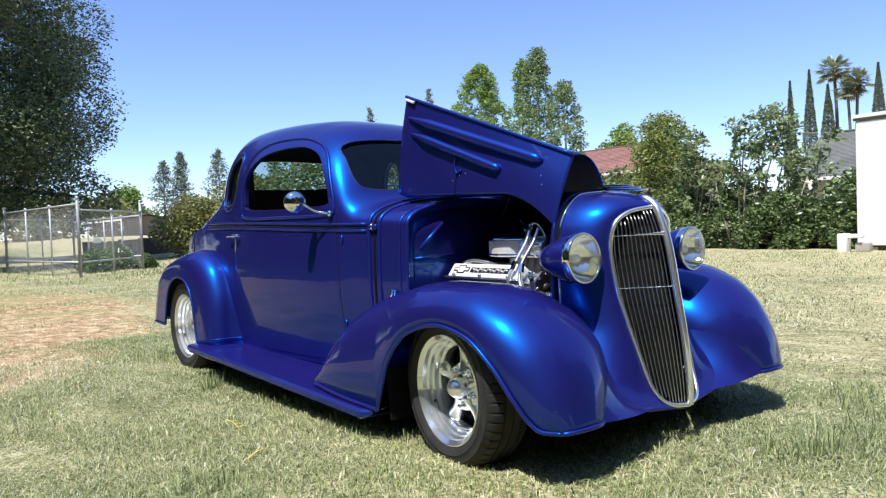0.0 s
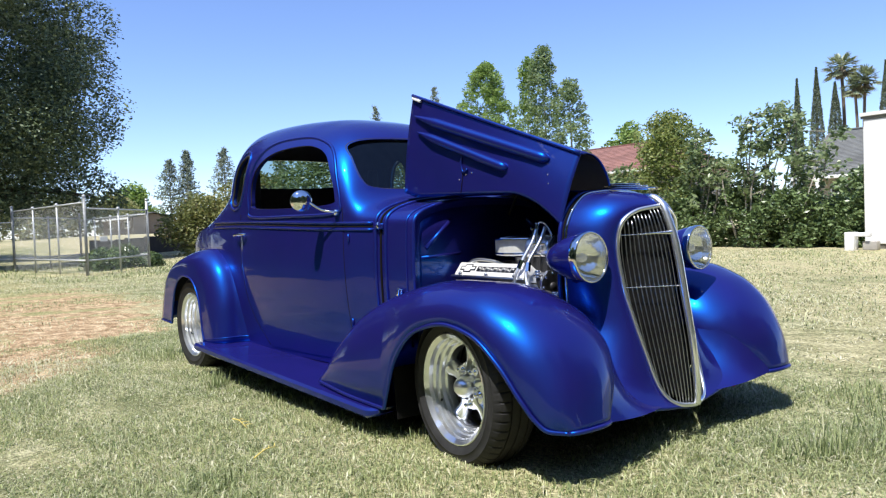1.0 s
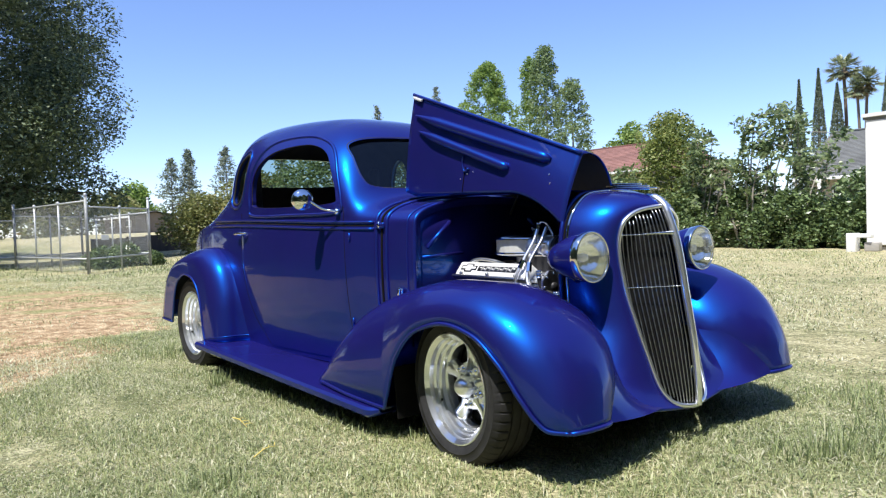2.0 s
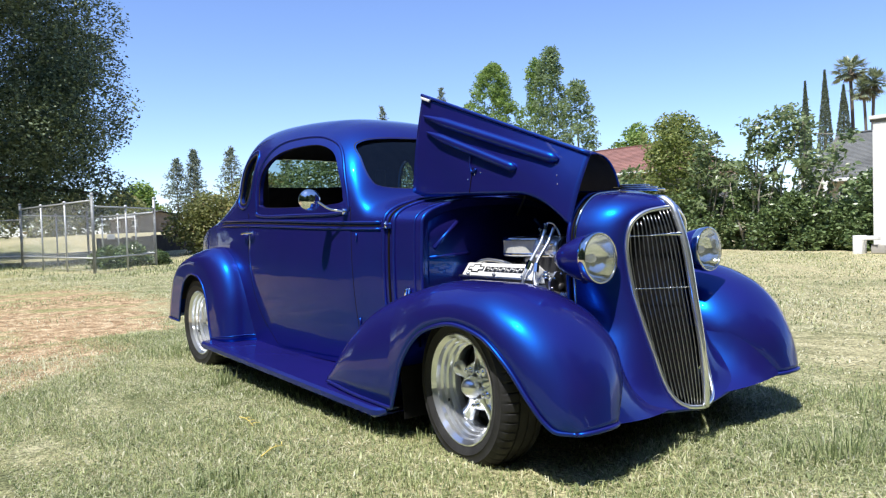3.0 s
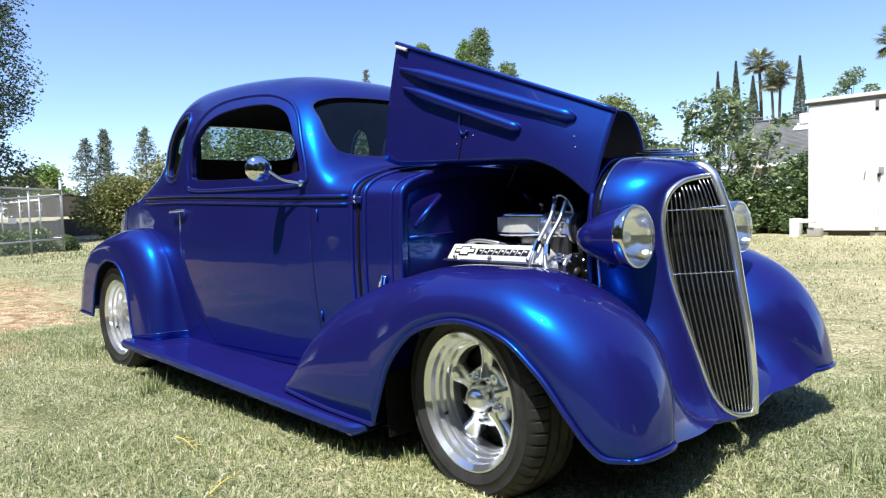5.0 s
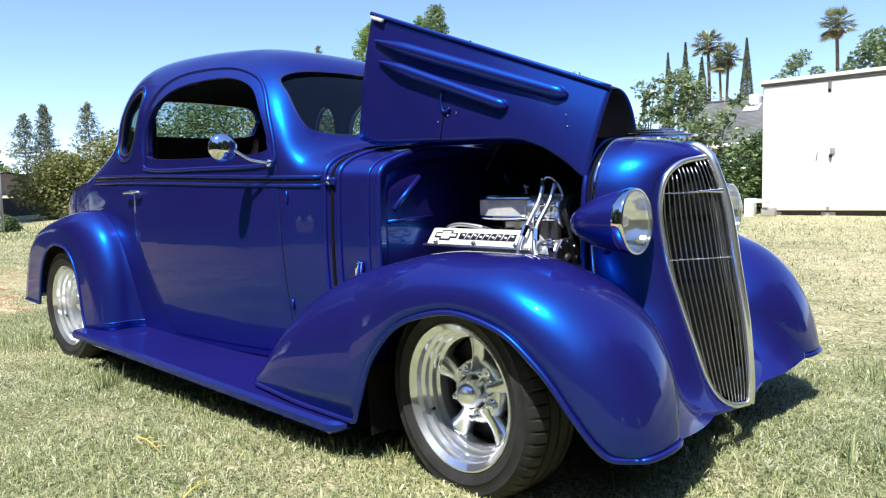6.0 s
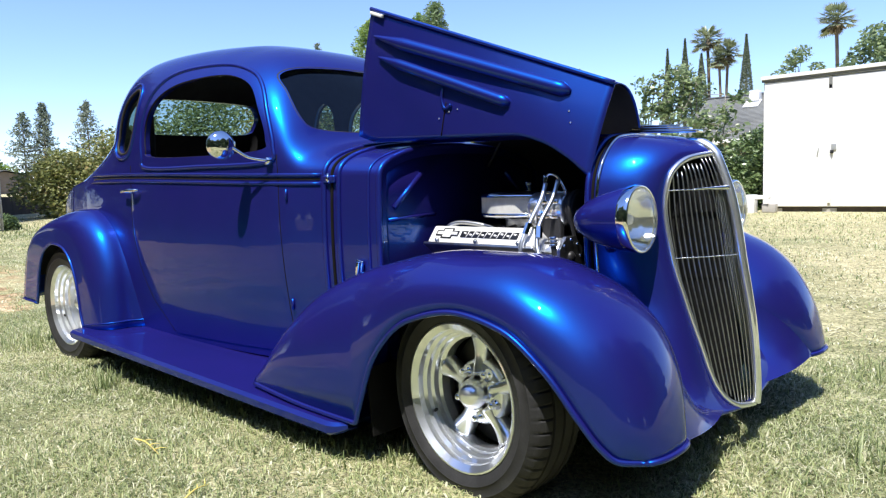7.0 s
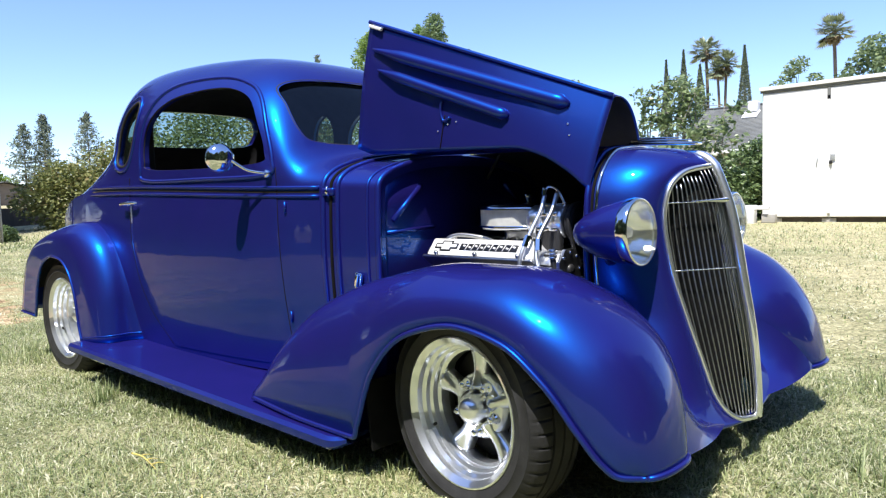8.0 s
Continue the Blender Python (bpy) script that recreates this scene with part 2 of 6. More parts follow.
def spline(points, n, closed=False):
    """Points on a Catmull-Rom line through the given ones."""
    p = [Vector(q) for q in points]
    k = len(p)
    out = []
    segs = k if closed else k - 1
    for s in range(segs):
        a, b, c, d = (p[(s + i) % k] if closed else p[min(max(s + i, 0), k - 1)] for i in (-1, 0, 1, 2))
        for j in range(n):
            t = j / n
            out.append(0.5 * ((2 * b) + (c - a) * t + (2 * a - 5 * b + 4 * c - d) * t * t + (3 * b - a - 3 * c + d) * t ** 3))
    if not closed:
        out.append(p[-1])
    return out


def sheet(fn, us, vs, bm=None, flip=False, wrap=False):
    """A surface of quads through fn(u, v)."""
    bm = bm or bmesh.new()
    rows = [[bm.verts.new(fn(u, v)) for v in vs] for u in us]
    for i in range(len(us) - 1 + (1 if wrap else 0)):
        a, b = rows[i], rows[(i + 1) % len(us)]
        for j in range(len(vs) - 1):
            q = (a[j], b[j], b[j + 1], a[j + 1])
            bm.faces.new(q[::-1] if flip else q)
    return bm


def steps(a, b, n):
    return [a + (b - a) * i / n for i in range(n + 1)]


def tube(points, radius, bm=None, sides=8, closed=False, caps=True, flat=None):
    """A round bar along a line; radius may be a function of 0..1. flat squashes it along a direction."""
    bm = bm or bmesh.new()
    p = [Vector(q) for q in points]
    n = len(p)
    rings = []
    up = Vector((0, 0, 1))
    for i, q in enumerate(p):
        a = p[(i - 1) % n] if closed or i else q
        b = p[(i + 1) % n] if closed or i < n - 1 else q
        d = (b - a).normalized()
        if abs(d.dot(up)) > 0.95:
            up = Vector((1, 0, 0)) if abs(d.x) < 0.9 else Vector((0, 1, 0))
        side = d.cross(up).normalized()
        up = side.cross(d).normalized()
        r = radius(i / (n - 1)) if callable(radius) else radius
        rings.append([bm.verts.new(q + r * (math.cos(k * math.tau / sides) * side + math.sin(k * math.tau / sides) * up)) for k in range(sides)])
    for i in range(n if closed else n - 1):
        a, b = rings[i], rings[(i + 1) % n]
        for k in range(sides):
            bm.faces.new((a[k], a[(k + 1) % sides], b[(k + 1) % sides], b[k]))
    if caps and not closed:
        bm.faces.new(rings[0][::-1])
        bm.faces.new(rings[-1])
    return bm


def lathe(profile, m=None, n=48, bm=None, wobble=None):
    """Turns (radius, along) pairs round the z axis and places the result by m."""
    bm = bm or bmesh.new()
    m = m or Matrix()
    rings = []
    for k in range(n):
        a = math.tau * k / n
        rings.append([bm.verts.new(m @ Vector((r * math.cos(a), r * math.sin(a), h))) for r, h in (wobble(profile, k) if wobble else profile)])
    for k in range(n):
        a, b = rings[k], rings[(k + 1) % n]
        for j in range(len(profile) - 1):
            bm.faces.new((a[j], b[j], b[j + 1], a[j + 1]))
    bmesh.ops.remove_doubles(bm, verts=bm.verts, dist=1e-5)
    return bm


def box(size, m=None, bevel=0.0, bm=None, segments=2):
    bm2 = bmesh.new()
    bmesh.ops.create_cube(bm2, size=1, matrix=Matrix.Diagonal((*size, 1)))
    if bevel:
        bmesh.ops.bevel(bm2, geom=bm2.edges[:], offset=bevel, segments=segments, affect="EDGES", profile=0.7)
    bm2.transform(m or Matrix())
    if bm is None:
        return bm2
    return join(bm, bm2)


def join(bm, other):
    tmp = bpy.data.meshes.new("tmp")
    other.to_mesh(tmp)
    other.free()
    bm.from_mesh(tmp)
    bpy.data.meshes.remove(tmp)
    return bm


def mirrored(bm):
    """The same shape on the other side of the car's middle."""
    other = bm.copy()
    bmesh.ops.scale(other, vec=(1, -1, 1), verts=other.verts)
    bmesh.ops.reverse_faces(other, faces=other.faces)
    return other


def thick(bm, depth):
    """Gives a sheet thickness, inwards."""
    bmesh.ops.recalc_face_normals(bm, faces=bm.faces)
    bmesh.ops.solidify(bm, geom=bm.faces[:], thickness=depth)
    return bm


def prism(points, a, b, axis):
    """A closed outline in the plane across axis, drawn out from a to b along it."""
    bm = bmesh.new()

    def place(p, h):
        return {"y": (p[0], h, p[1]), "x": (h, p[0], p[1]), "z": (p[0], p[1], h)}[axis]

    lo = [bm.verts.new(place(p, a)) for p in points]
    hi = [bm.verts.new(place(p, b)) for p in points]
    n = len(points)
    bm.faces.new(lo)
    bm.faces.new(hi[::-1])
    for i in range(n):
        bm.faces.new((lo[i], hi[i], hi[(i + 1) % n], lo[(i + 1) % n]))
    bmesh.ops.recalc_face_normals(bm, faces=bm.faces)
    return bm


def carve(bm, cutters, material_count=1):
    """Cuts closed shapes out of a closed shape and gives back a bmesh."""
    data = bpy.data.meshes.new("blank")
    bm.to_mesh(data)
    bm.free()
    ob = new("blank", data)
    made = []
    for c in cutters:
        cd = bpy.data.meshes.new("cutter")
        c.to_mesh(cd)
        c.free()
        co = new("cutter", cd)
        made.append(co)
        mod = ob.modifiers.new("cut", "BOOLEAN")
        mod.operation, mod.solver, mod.object = "DIFFERENCE", "EXACT", co
    bpy.context.view_layer.update()
    dg = bpy.context.evaluated_depsgraph_get()
    result = bmesh.new()
    result.from_mesh(ob.evaluated_get(dg).to_mesh())
    for o in [ob] + made:
        d = o.data
        bpy.data.objects.remove(o)
        bpy.data.meshes.remove(d)
    return result


# ---------------------------------------------------------------- ground
LOT_RISE, BANK = 0.19, 0.8


def ground_height(x, y):
    """A nearly level lot that rises a little towards the shed."""
    far = max(0.0, min(1.0, (y - 2.0) / 9.0))
    lift = LOT_RISE * far * far * (3 - 2 * far)
    # dry bank beyond the pen
    bank = max(0.0, min(1.0, (-x - 35.0) / 8.0))
    lift += BANK * bank * bank * (3 - 2 * bank)
    return lift + 0.012 * noise.noise((x * 0.6, y * 0.6, 0.0)) * min(1.0, max(0.0, (abs(y) - 0.9)))


def build_ground():
    xs = [-900, -400, -180, -90, -60, -50, -45, -43, -41, -39, -37, -35] + steps(-33, 12, 180) + [20, 40, 90, 200, 500, 900]
    ys = [-900, -400, -150, -60, -25] + steps(-8, 16, 120) + [22, 35, 60, 100, 200, 450, 900]
    bm = sheet(lambda u, v: (u, v, ground_height(u, v)), xs, ys)
    ob = part("ground", bm, LAWN)
    tagged(ob, "dry mown lawn with a worn strip of bare earth", "ground", kind="structure")


build_ground()


# ---------------------------------------------------------------- the coupe
HALF_WIDTH = curve((-3.86, 0.16), (-3.72, 0.37), (-3.4, 0.56), (-3.0, 0.65), (-2.7, 0.678), (-2.4, 0.685), (-2.0, 0.688), (-1.5, 0.665), (-1.1, 0.605), (-0.9, 0.545), (-0.63, 0.505))
BELT = curve((-3.86, 0.46), (-3.72, 0.59), (-3.4, 0.80), (-3.0, 0.935), (-2.6, 0.970), (-1.0, 0.925), (-0.63, 0.915))
ROOF = curve((-3.86, 0.52), (-3.72, 0.66), (-3.45, 0.92), (-3.2, 1.07), (-3.02, 1.15), (-2.9, 1.28), (-2.78, 1.45), (-2.6, 1.56), (-2.35, 1.61), (-2.0, 1.603), (-1.7, 1.583), (-1.5, 1.543), (-1.38, 1.502), (-1.28, 1.445), (-1.2, 1.368), (-1.12, 1.245), (-1.06, 1.135), (-1.02, 1.090), (-0.96, 1.068), (-0.63, 1.035))
SILL = curve((-3.86, 0.36), (-3.4, 0.26), (-2.9, 0.21), (-0.63, 0.17))
INSET = curve((-3.3, 0.32), (-3.0, 0.27), (-2.8, 0.155), (-2.65, 0.10), (-2.5, 0.05), (-2.3, 0.015), (-1.5, 0.0))
BOX = curve((-3.86, 2.0), (-3.2, 2.1), (-2.6, 2.9), (-2.2, 3.25), (-1.6, 2.9), (-1.15, 3.3), (-1.0, 2.5), (-0.63, 2.3))


def body_at(x, v, out=0.0):
    """The skin of the passenger-side half: v from 0 at the sill over 0.5 at the belt to 1 in the middle of the roof."""
    w, zb, zr, zs, n = HALF_WIDTH(x), BELT(x), ROOF(x), SILL(x), BOX(x)
    if v <= 0.5:
        t = v * 2
        y = (w + out) * (0.905 + 0.095 * math.sin(math.pi * min(1.0, 0.08 + t * 0.62) ** 1.0)) if t < 0.999 else (w + out) * (0.905 + 0.095 * math.sin(math.pi * 0.70))
        return Vector((x, -y, zs + (zb - zs) * t))
    a = (v - 0.5) * math.pi
    y0 = w * (0.905 + 0.095 * math.sin(math.pi * 0.70))
    c, s = max(0.0, math.cos(a)), math.sin(a)
    y0 -= INSET(x) * min(1.0, 6 * s)
    return Vector((x, -(y0 + out) * c ** (2 / n), zb + (zr - zb + out) * s ** (2 / n)))


def side_point(x, z, out=0.0):
    """The skin at a place along the car and a height, on the passenger side."""
    lo, hi = 0.0, 0.985
    for _ in range(40):
        mid = (lo + hi) / 2
        if body_at(x, mid).z < z:
            lo = mid
        else:
            hi = mid
    v = (lo + hi) / 2
    p = body_at(x, v)
    e = 0.004
    du, dv = body_at(x + e, v) - body_at(x - e, v), body_at(x, min(v + e, 1)) - body_at(x, max(v - e, 0))
    nrm = du.cross(dv)
    nrm.normalize()
    if nrm.y > 0:
        nrm = -nrm
    return p + nrm * out


def body_stations():
    return steps(-3.86, -3.0, 22) + steps(-2.96, -1.5, 36) + steps(-1.475, -1.0, 38) + steps(-0.97, -0.63, 9)


def outline2d(points, n=6):
    return [(p.x, p.y) for p in spline([(a, b, 0) for a, b in points], n, True)]


DOOR_WINDOW = outline2d([(-2.085, 1.095), (-2.09, 1.205), (-2.035, 1.305), (-1.90, 1.372), (-1.70, 1.393), (-1.50, 1.382), (-1.335, 1.318), (-1.235, 1.19), (-1.188, 1.085), (-1.225, 1.042), (-1.6, 1.036), (-2.03, 1.052)])
MOULDING = outline2d([(-2.115, 1.06), (-2.12, 1.22), (-2.05, 1.365), (-1.90, 1.440), (-1.60, 1.442), (-1.39, 1.390), (-1.28, 1.315), (-1.20, 1.19), (-1.145, 1.05), (-1.185, 0.992), (-1.6, 0.990), (-2.06, 1.000)])
QUARTER_WINDOW = outline2d([(-2.405, 1.13), (-2.39, 1.25), (-2.335, 1.345), (-2.25, 1.392), (-2.205, 1.37), (-2.20, 1.30), (-2.215, 1.22), (-2.245, 1.13), (-2.285, 1.088), (-2.36, 1.088)])
WINDSCREEN = outline2d([(-0.475, 1.17), (-0.478, 1.28), (-0.45, 1.370), (-0.25, 1.405), (0.25, 1.405), (0.45, 1.370), (0.478, 1.28), (0.475, 1.17), (0.42, 1.125), (0.2, 1.115), (-0.2, 1.115), (-0.42, 1.125)])
REAR_WINDOW = outline2d([(-0.415, 1.285), (-0.40, 1.36), (-0.32, 1.412), (0, 1.428), (0.32, 1.412), (0.40, 1.36), (0.415, 1.285), (0.36, 1.235), (0, 1.228), (-0.36, 1.235)])

def front_x(y, z):
    """How far forward the skin lies at a place across the car and a height."""
    lo, hi = -1.6, -0.95
    for _ in range(36):
        mid = (lo + hi) / 2
        w, zb, zr, n = HALF_WIDTH(mid) * 0.98, BELT(mid), ROOF(mid), BOX(mid)
        q = max(0.0, 1 - (min(abs(y) / w, 1)) ** n) ** (1 / n)
        if zb + (zr - zb) * q > z:
            lo = mid
        else:
            hi = mid
    return (lo + hi) / 2


def rear_x(y, z):
    """How far back the skin lies behind the cabin."""
    lo, hi = -3.3, -2.3
    for _ in range(36):
        mid = (lo + hi) / 2
        w, zb, zr, n = HALF_WIDTH(mid) * 0.98 - INSET(mid), BELT(mid), ROOF(mid), BOX(mid)
        q = max(0.0, 1 - (min(abs(y) / w, 1)) ** n) ** (1 / n)
        if zb + (zr - zb) * q > z:
            hi = mid
        else:
            lo = mid
    return (lo + hi) / 2


def slanted(points, back, ahead):
    """A closed cutter that follows the slope of the windscreen."""
    bm = bmesh.new()
    lo = [bm.verts.new((front_x(y, z) - back, y, z)) for y, z in points]
    hi = [bm.verts.new((front_x(y, z) + ahead, y, z)) for y, z in points]
    n = len(points)
    bm.faces.new(lo)
    bm.faces.new(hi[::-1])
    for i in range(n):
        bm.faces.new((lo[i], hi[i], hi[(i + 1) % n], lo[(i + 1) % n]))
    bmesh.ops.triangulate(bm, faces=[f for f in bm.faces if len(f.verts) > 4])
    bmesh.ops.recalc_face_normals(bm, faces=bm.faces)
    return bm


car = thing("coupe_car", (-1.4, 0, 0), "candy-blue lowered vintage coupe with its hood raised, on the lawn", "car")


def build_shell():
    vs = steps(0, 0.5, 12) + steps(0.515, 0.97, 26) + [0.98, 0.99, 1.0]
    full = [(v, 1) for v in vs] + [(v, -1) for v in vs[-2::-1]]

    def fn(x, k):
        v, s = full[k]
        p = body_at(x, v)
        return (p.x, p.y * s, p.z)

    bm = sheet(fn, body_stations(), list(range(len(full))))
    bmesh.ops.recalc_face_normals(bm, faces=bm.faces)
    if sum(f.normal.z for f in bm.faces if f.calc_center_median().z > 1.4) < 0:
        bmesh.ops.reverse_faces(bm, faces=bm.faces)
    # inner skin, one thickness in
    inner = bm.copy()
    for v in inner.verts:
        v.co = v.co - v.normal * 0.03
    bmesh.ops.reverse_faces(inner, faces=inner.faces)
    for f in inner.faces:
        f.material_index = 1
    join(bm, inner)
    bm.verts.ensure_lookup_table()
    edge = [e for e in bm.edges if e.is_boundary]
    bmesh.ops.bridge_loops(bm, edges=edge)
    bmesh.ops.recalc_face_normals(bm, faces=bm.faces)
    cut = carve(bm, [prism(DOOR_WINDOW, -1.0, 1.0, "y"), prism(QUARTER_WINDOW, -1.0, 1.0, "y"), slanted(WINDSCREEN, 0.10, 0.12), prism(REAR_WINDOW, -3.4, -2.45, "x")])
    ob = part("body_shell", cut, [PAINT, TRIM], car, "glossy candy-blue steel cabin and tail")
    ob.data.set_sharp_from_angle(angle=radians(40))
    return ob


build_shell()


def on_side(points, out, s=1):
    res = []
    for x, z in points:
        p = side_point(x, z, out)
        res.append((p.x, p.y * s, p.z))
    return res


def grown(points, d, centre=None):
    """The outline moved outwards by d."""
    n = len(points)
    res = []
    for i in range(n):
        a, b = Vector(points[i - 1]), Vector(points[(i + 1) % n])
        t = (b - a).normalized()
        res.append((points[i][0] + t.y * d, points[i][1] - t.x * d))
    area = sum(points[i - 1][0] * points[i][1] - points[i][0] * points[i - 1][1] for i in range(n))
    return res if area > 0 else grown(points[::-1], d)


for s in (1, -1):
    # raised rims round the side windows
    part("window_moulding", tube(on_side(MOULDING, -0.001, s), 0.010, closed=True), PAINT, car)
    part("window_rubber", tube(on_side(grown(DOOR_WINDOW, 0.004), -0.006, s), 0.005, closed=True), RUBBER, car)
    part("window_moulding", tube(on_side(grown(QUARTER_WINDOW, 0.026), -0.001, s), 0.009, closed=True), PAINT, car)
    part("window_rubber", tube(on_side(grown(QUARTER_WINDOW, 0.003), -0.004, s), 0.007, closed=True), RUBBER, car)

    def pane(points, inset):
        n = len(points)
        bm = bmesh.new()
        c = (sum(p[0] for p in points) / n, sum(p[1] for p in points) / n)
        rings = []
        for f in (1.02, 0.7, 0.4):
            rings.append([bm.verts.new(q) for q in on_side([(c[0] + (p[0] - c[0]) * f, c[1] + (p[1] - c[1]) * f) for p in points], -inset, s)])
        for a, b in zip(rings, rings[1:]):
            for i in range(n):
                bm.faces.new((a[i], a[(i + 1) % n], b[(i + 1) % n], b[i]))
        bm.faces.new(rings[-1])
        return bm

    g = part("quarter_glass", pane(QUARTER_WINDOW, 0.018), WINDOW, car, "dark tinted quarter glass")
    g.visible_shadow = False
    # beltline: two raised bars with a dark groove
    xs = steps(-2.72, -0.925, 44)
    part("belt_moulding", tube(on_side([(x, BELT(x) + 0.010) for x in xs], 0.002, s), lambda t: 0.008 * min(1, t * 12 + 0.05), sides=8), PAINT, car)
    part("belt_moulding", tube(on_side([(x, BELT(x) - 0.024) for x in xs], 0.001, s), lambda t: 0.007 * min(1, t * 12 + 0.05), sides=8), PAINT, car)
    part("belt_groove", tube(on_side([(x, BELT(x) - 0.007) for x in xs[1:]], -0.0035, s), 0.006, sides=6), BLACK_ENAMEL, car)


# doors: a skin a little proud of the shell, with a dark gap round it
DOOR_REAR = curve((0.20, -1.93), (0.26, -1.99), (0.38, -2.11), (0.55, -2.19), (0.75, -2.225), (1.0, -2.235))
for s in (1, -1):
    zs = steps(0.215, 0.895, 26)

    def door_skin(z, t):
        x = DOOR_REAR(z) + (-1.085 - 0.05 * (z - 0.2) - DOOR_REAR(z)) * t
        e = min(t, 1 - t) * 60
        p = side_point(x, z, 0.003 * min(1.0, e))
        return (p.x, p.y * s, p.z)

    bm = sheet(door_skin, zs, [0, 0.004, 0.012] + steps(0.03, 0.97, 30) + [0.988, 0.996, 1], flip=s < 0)
    door = part("door", bm, PAINT, car)
    gap = [(DOOR_REAR(z), z) for z in steps(0.22, 1.02, 30)]
    part("door_gap", tube(on_side(gap, -0.001, s), 0.0026, sides=6), NEAR_BLACK, car)
    gap = [(-1.085 - 0.05 * (z - 0.2), z) for z in steps(0.22, 1.02, 24)]
    part("door_gap", tube(on_side(gap, -0.001, s), 0.0026, sides=6), NEAR_BLACK, car)
    # pull handle at the rear edge
    hx, hz = -2.215, 0.893
    a, b = side_point(hx - 0.06, hz), side_point(hx + 0.075, hz + 0.004)
    out = Vector((0, -0.028, 0))
    bm = tube([(p.x, p.y * s, p.z) for p in (a + out * 0.9, a * 0.6 + b * 0.4 + out * 1.1, b + out * 1.0, b + Vector((0.02, -0.016, 0)))], lambda t: 0.0095 - 0.003 * t, sides=10)
    base = a * 0.45 + b * 0.55
    tube([(base.x, base.y * s, base.z), (base.x, (base.y - 0.028) * s, base.z)], 0.011, bm, 10)
    part("door_handle", bm, CHROME, door, "chrome door handle")
    for hz2 in (0.42, 0.86):
        p = side_point(-1.075, hz2)
        part("hinge", tube([(p.x, (p.y - 0.004) * s, hz2 - 0.022), (p.x, (p.y - 0.004) * s, hz2 + 0.022)], 0.0055, sides=10), PAINT, door)
    # round mirror on a bent arm
    base = side_point(-1.155, 0.995)
    foot = Vector((base.x, base.y, base.z))
    disc = foot + Vector((-0.105, -0.155, 0.068))
    arm = spline([foot, foot + Vector((0.0, -0.03, 0.004)), foot + Vector((-0.045, -0.075, 0.018)), foot + Vector((-0.08, -0.12, 0.055)), disc + Vector((0.012, 0.005, 0))], 5)
    bm = tube([(p.x, p.y * s, p.z) for p in arm], 0.0065, sides=8)
    tube([(foot.x, foot.y * s, foot.z), (foot.x - 0.004, (foot.y - 0.022) * s, foot.z + 0.002)], 0.016, bm, 12)
    mirror = part("door_mirror", bm, CHROME, door, "round chrome mirror on a bent arm")
    aim = Vector((0.93, -0.30, 0.05))
    m = Matrix.Translation((disc.x, disc.y * s, disc.z)) @ Vector((aim.x, aim.y * s, aim.z)).to_track_quat("Z", "Y").to_matrix().to_4x4()
    bm = lathe([(0.0, 0.026), (0.023, 0.024), (0.042, 0.017), (0.054, 0.006), (0.058, -0.007), (0.055, -0.015), (0.0, -0.015)], m, 36)
    part("mirror_head", bm, CHROME, mirror, "polished round mirror shell")

# windscreen and rear glass
def cross_pane(points, x_of, name):
    n = len(points)
    cy, cz = sum(p[0] for p in points) / n, sum(p[1] for p in points) / n
    bm = bmesh.new()
    rings = []
    for f in (1.03, 0.7, 0.4, 0.15):
        rings.append([bm.verts.new((x_of(cy + (p[0] - cy) * f, cz + (p[1] - cz) * f), cy + (p[0] - cy) * f, cz + (p[1] - cz) * f)) for p in points])
    for a, b in zip(rings, rings[1:]):
        for i in range(n):
            bm.faces.new((a[i], a[(i + 1) % n], b[(i + 1) % n], b[i]))
    bm.faces.new(rings[-1])
    g = part(name, bm, WINDOW, car, "tinted flat glass")
    g.visible_shadow = False


cross_pane(WINDSCREEN, lambda y, z: front_x(y, z) - 0.018, "windscreen")
cross_pane(REAR_WINDOW, lambda y, z: rear_x(y, z) + 0.016, "rear_glass")
ws = grown(WINDSCREEN, 0.004)
part("windscreen_rubber", tube([(front_x(y, z) - 0.004, y, z) for y, z in ws], 0.004, closed=True), RUBBER, car)

# cabin: floor, seat, dashboard, wheel
for s in (1, -1):
    part("door_card", box((0.95, 0.03, 0.58), pose(-1.68, -0.585 * s, 0.73), 0.01), TRIM, car)
part("cabin_floor", box((2.2, 1.1, 0.04), pose(-1.9, 0, 0.30)), TRIM, car)
seat = part("seat", box((0.55, 1.12, 0.22), pose(-1.95, 0, 0.60), 0.06, segments=3), TRIM, car, "dark cloth bench seat")
part("seat_back", box((0.20, 1.12, 0.56), pose(-2.36, 0, 0.73, 0, -14, 0), 0.07, segments=3), TRIM, seat)
for s in (1, -1):
    part("quarter_trim", box((0.08, 0.06, 0.34), pose(-2.44, -0.475 * s, 1.17), 0.028, segments=3), TRIM, car)
part("parcel_shelf", box((0.7, 1.0, 0.03), pose(-2.76, 0, 0.98), 0.01), TRIM, car)
part("dashboard", box((0.22, 1.02, 0.20), pose(-1.16, 0, 0.97), 0.05, segments=3), TRIM, car)
ring = [Vector((0, 0.185 * math.cos(a), 0.185 * math.sin(a))) for a in steps(0, math.tau, 36)[:-1]]
wm = pose(-1.48, 0.34, 1.02, 0, 32, 0)
wheel_bm = tube([wm @ p for p in ring], 0.014, closed=True)
for a in (0.6, 2.5, 4.7):
    tube([wm @ Vector((0, 0, 0)), wm @ Vector((0, 0.18 * math.cos(a), 0.18 * math.sin(a)))], 0.009, wheel_bm)
part("steering_wheel", wheel_bm, BLACK, car)
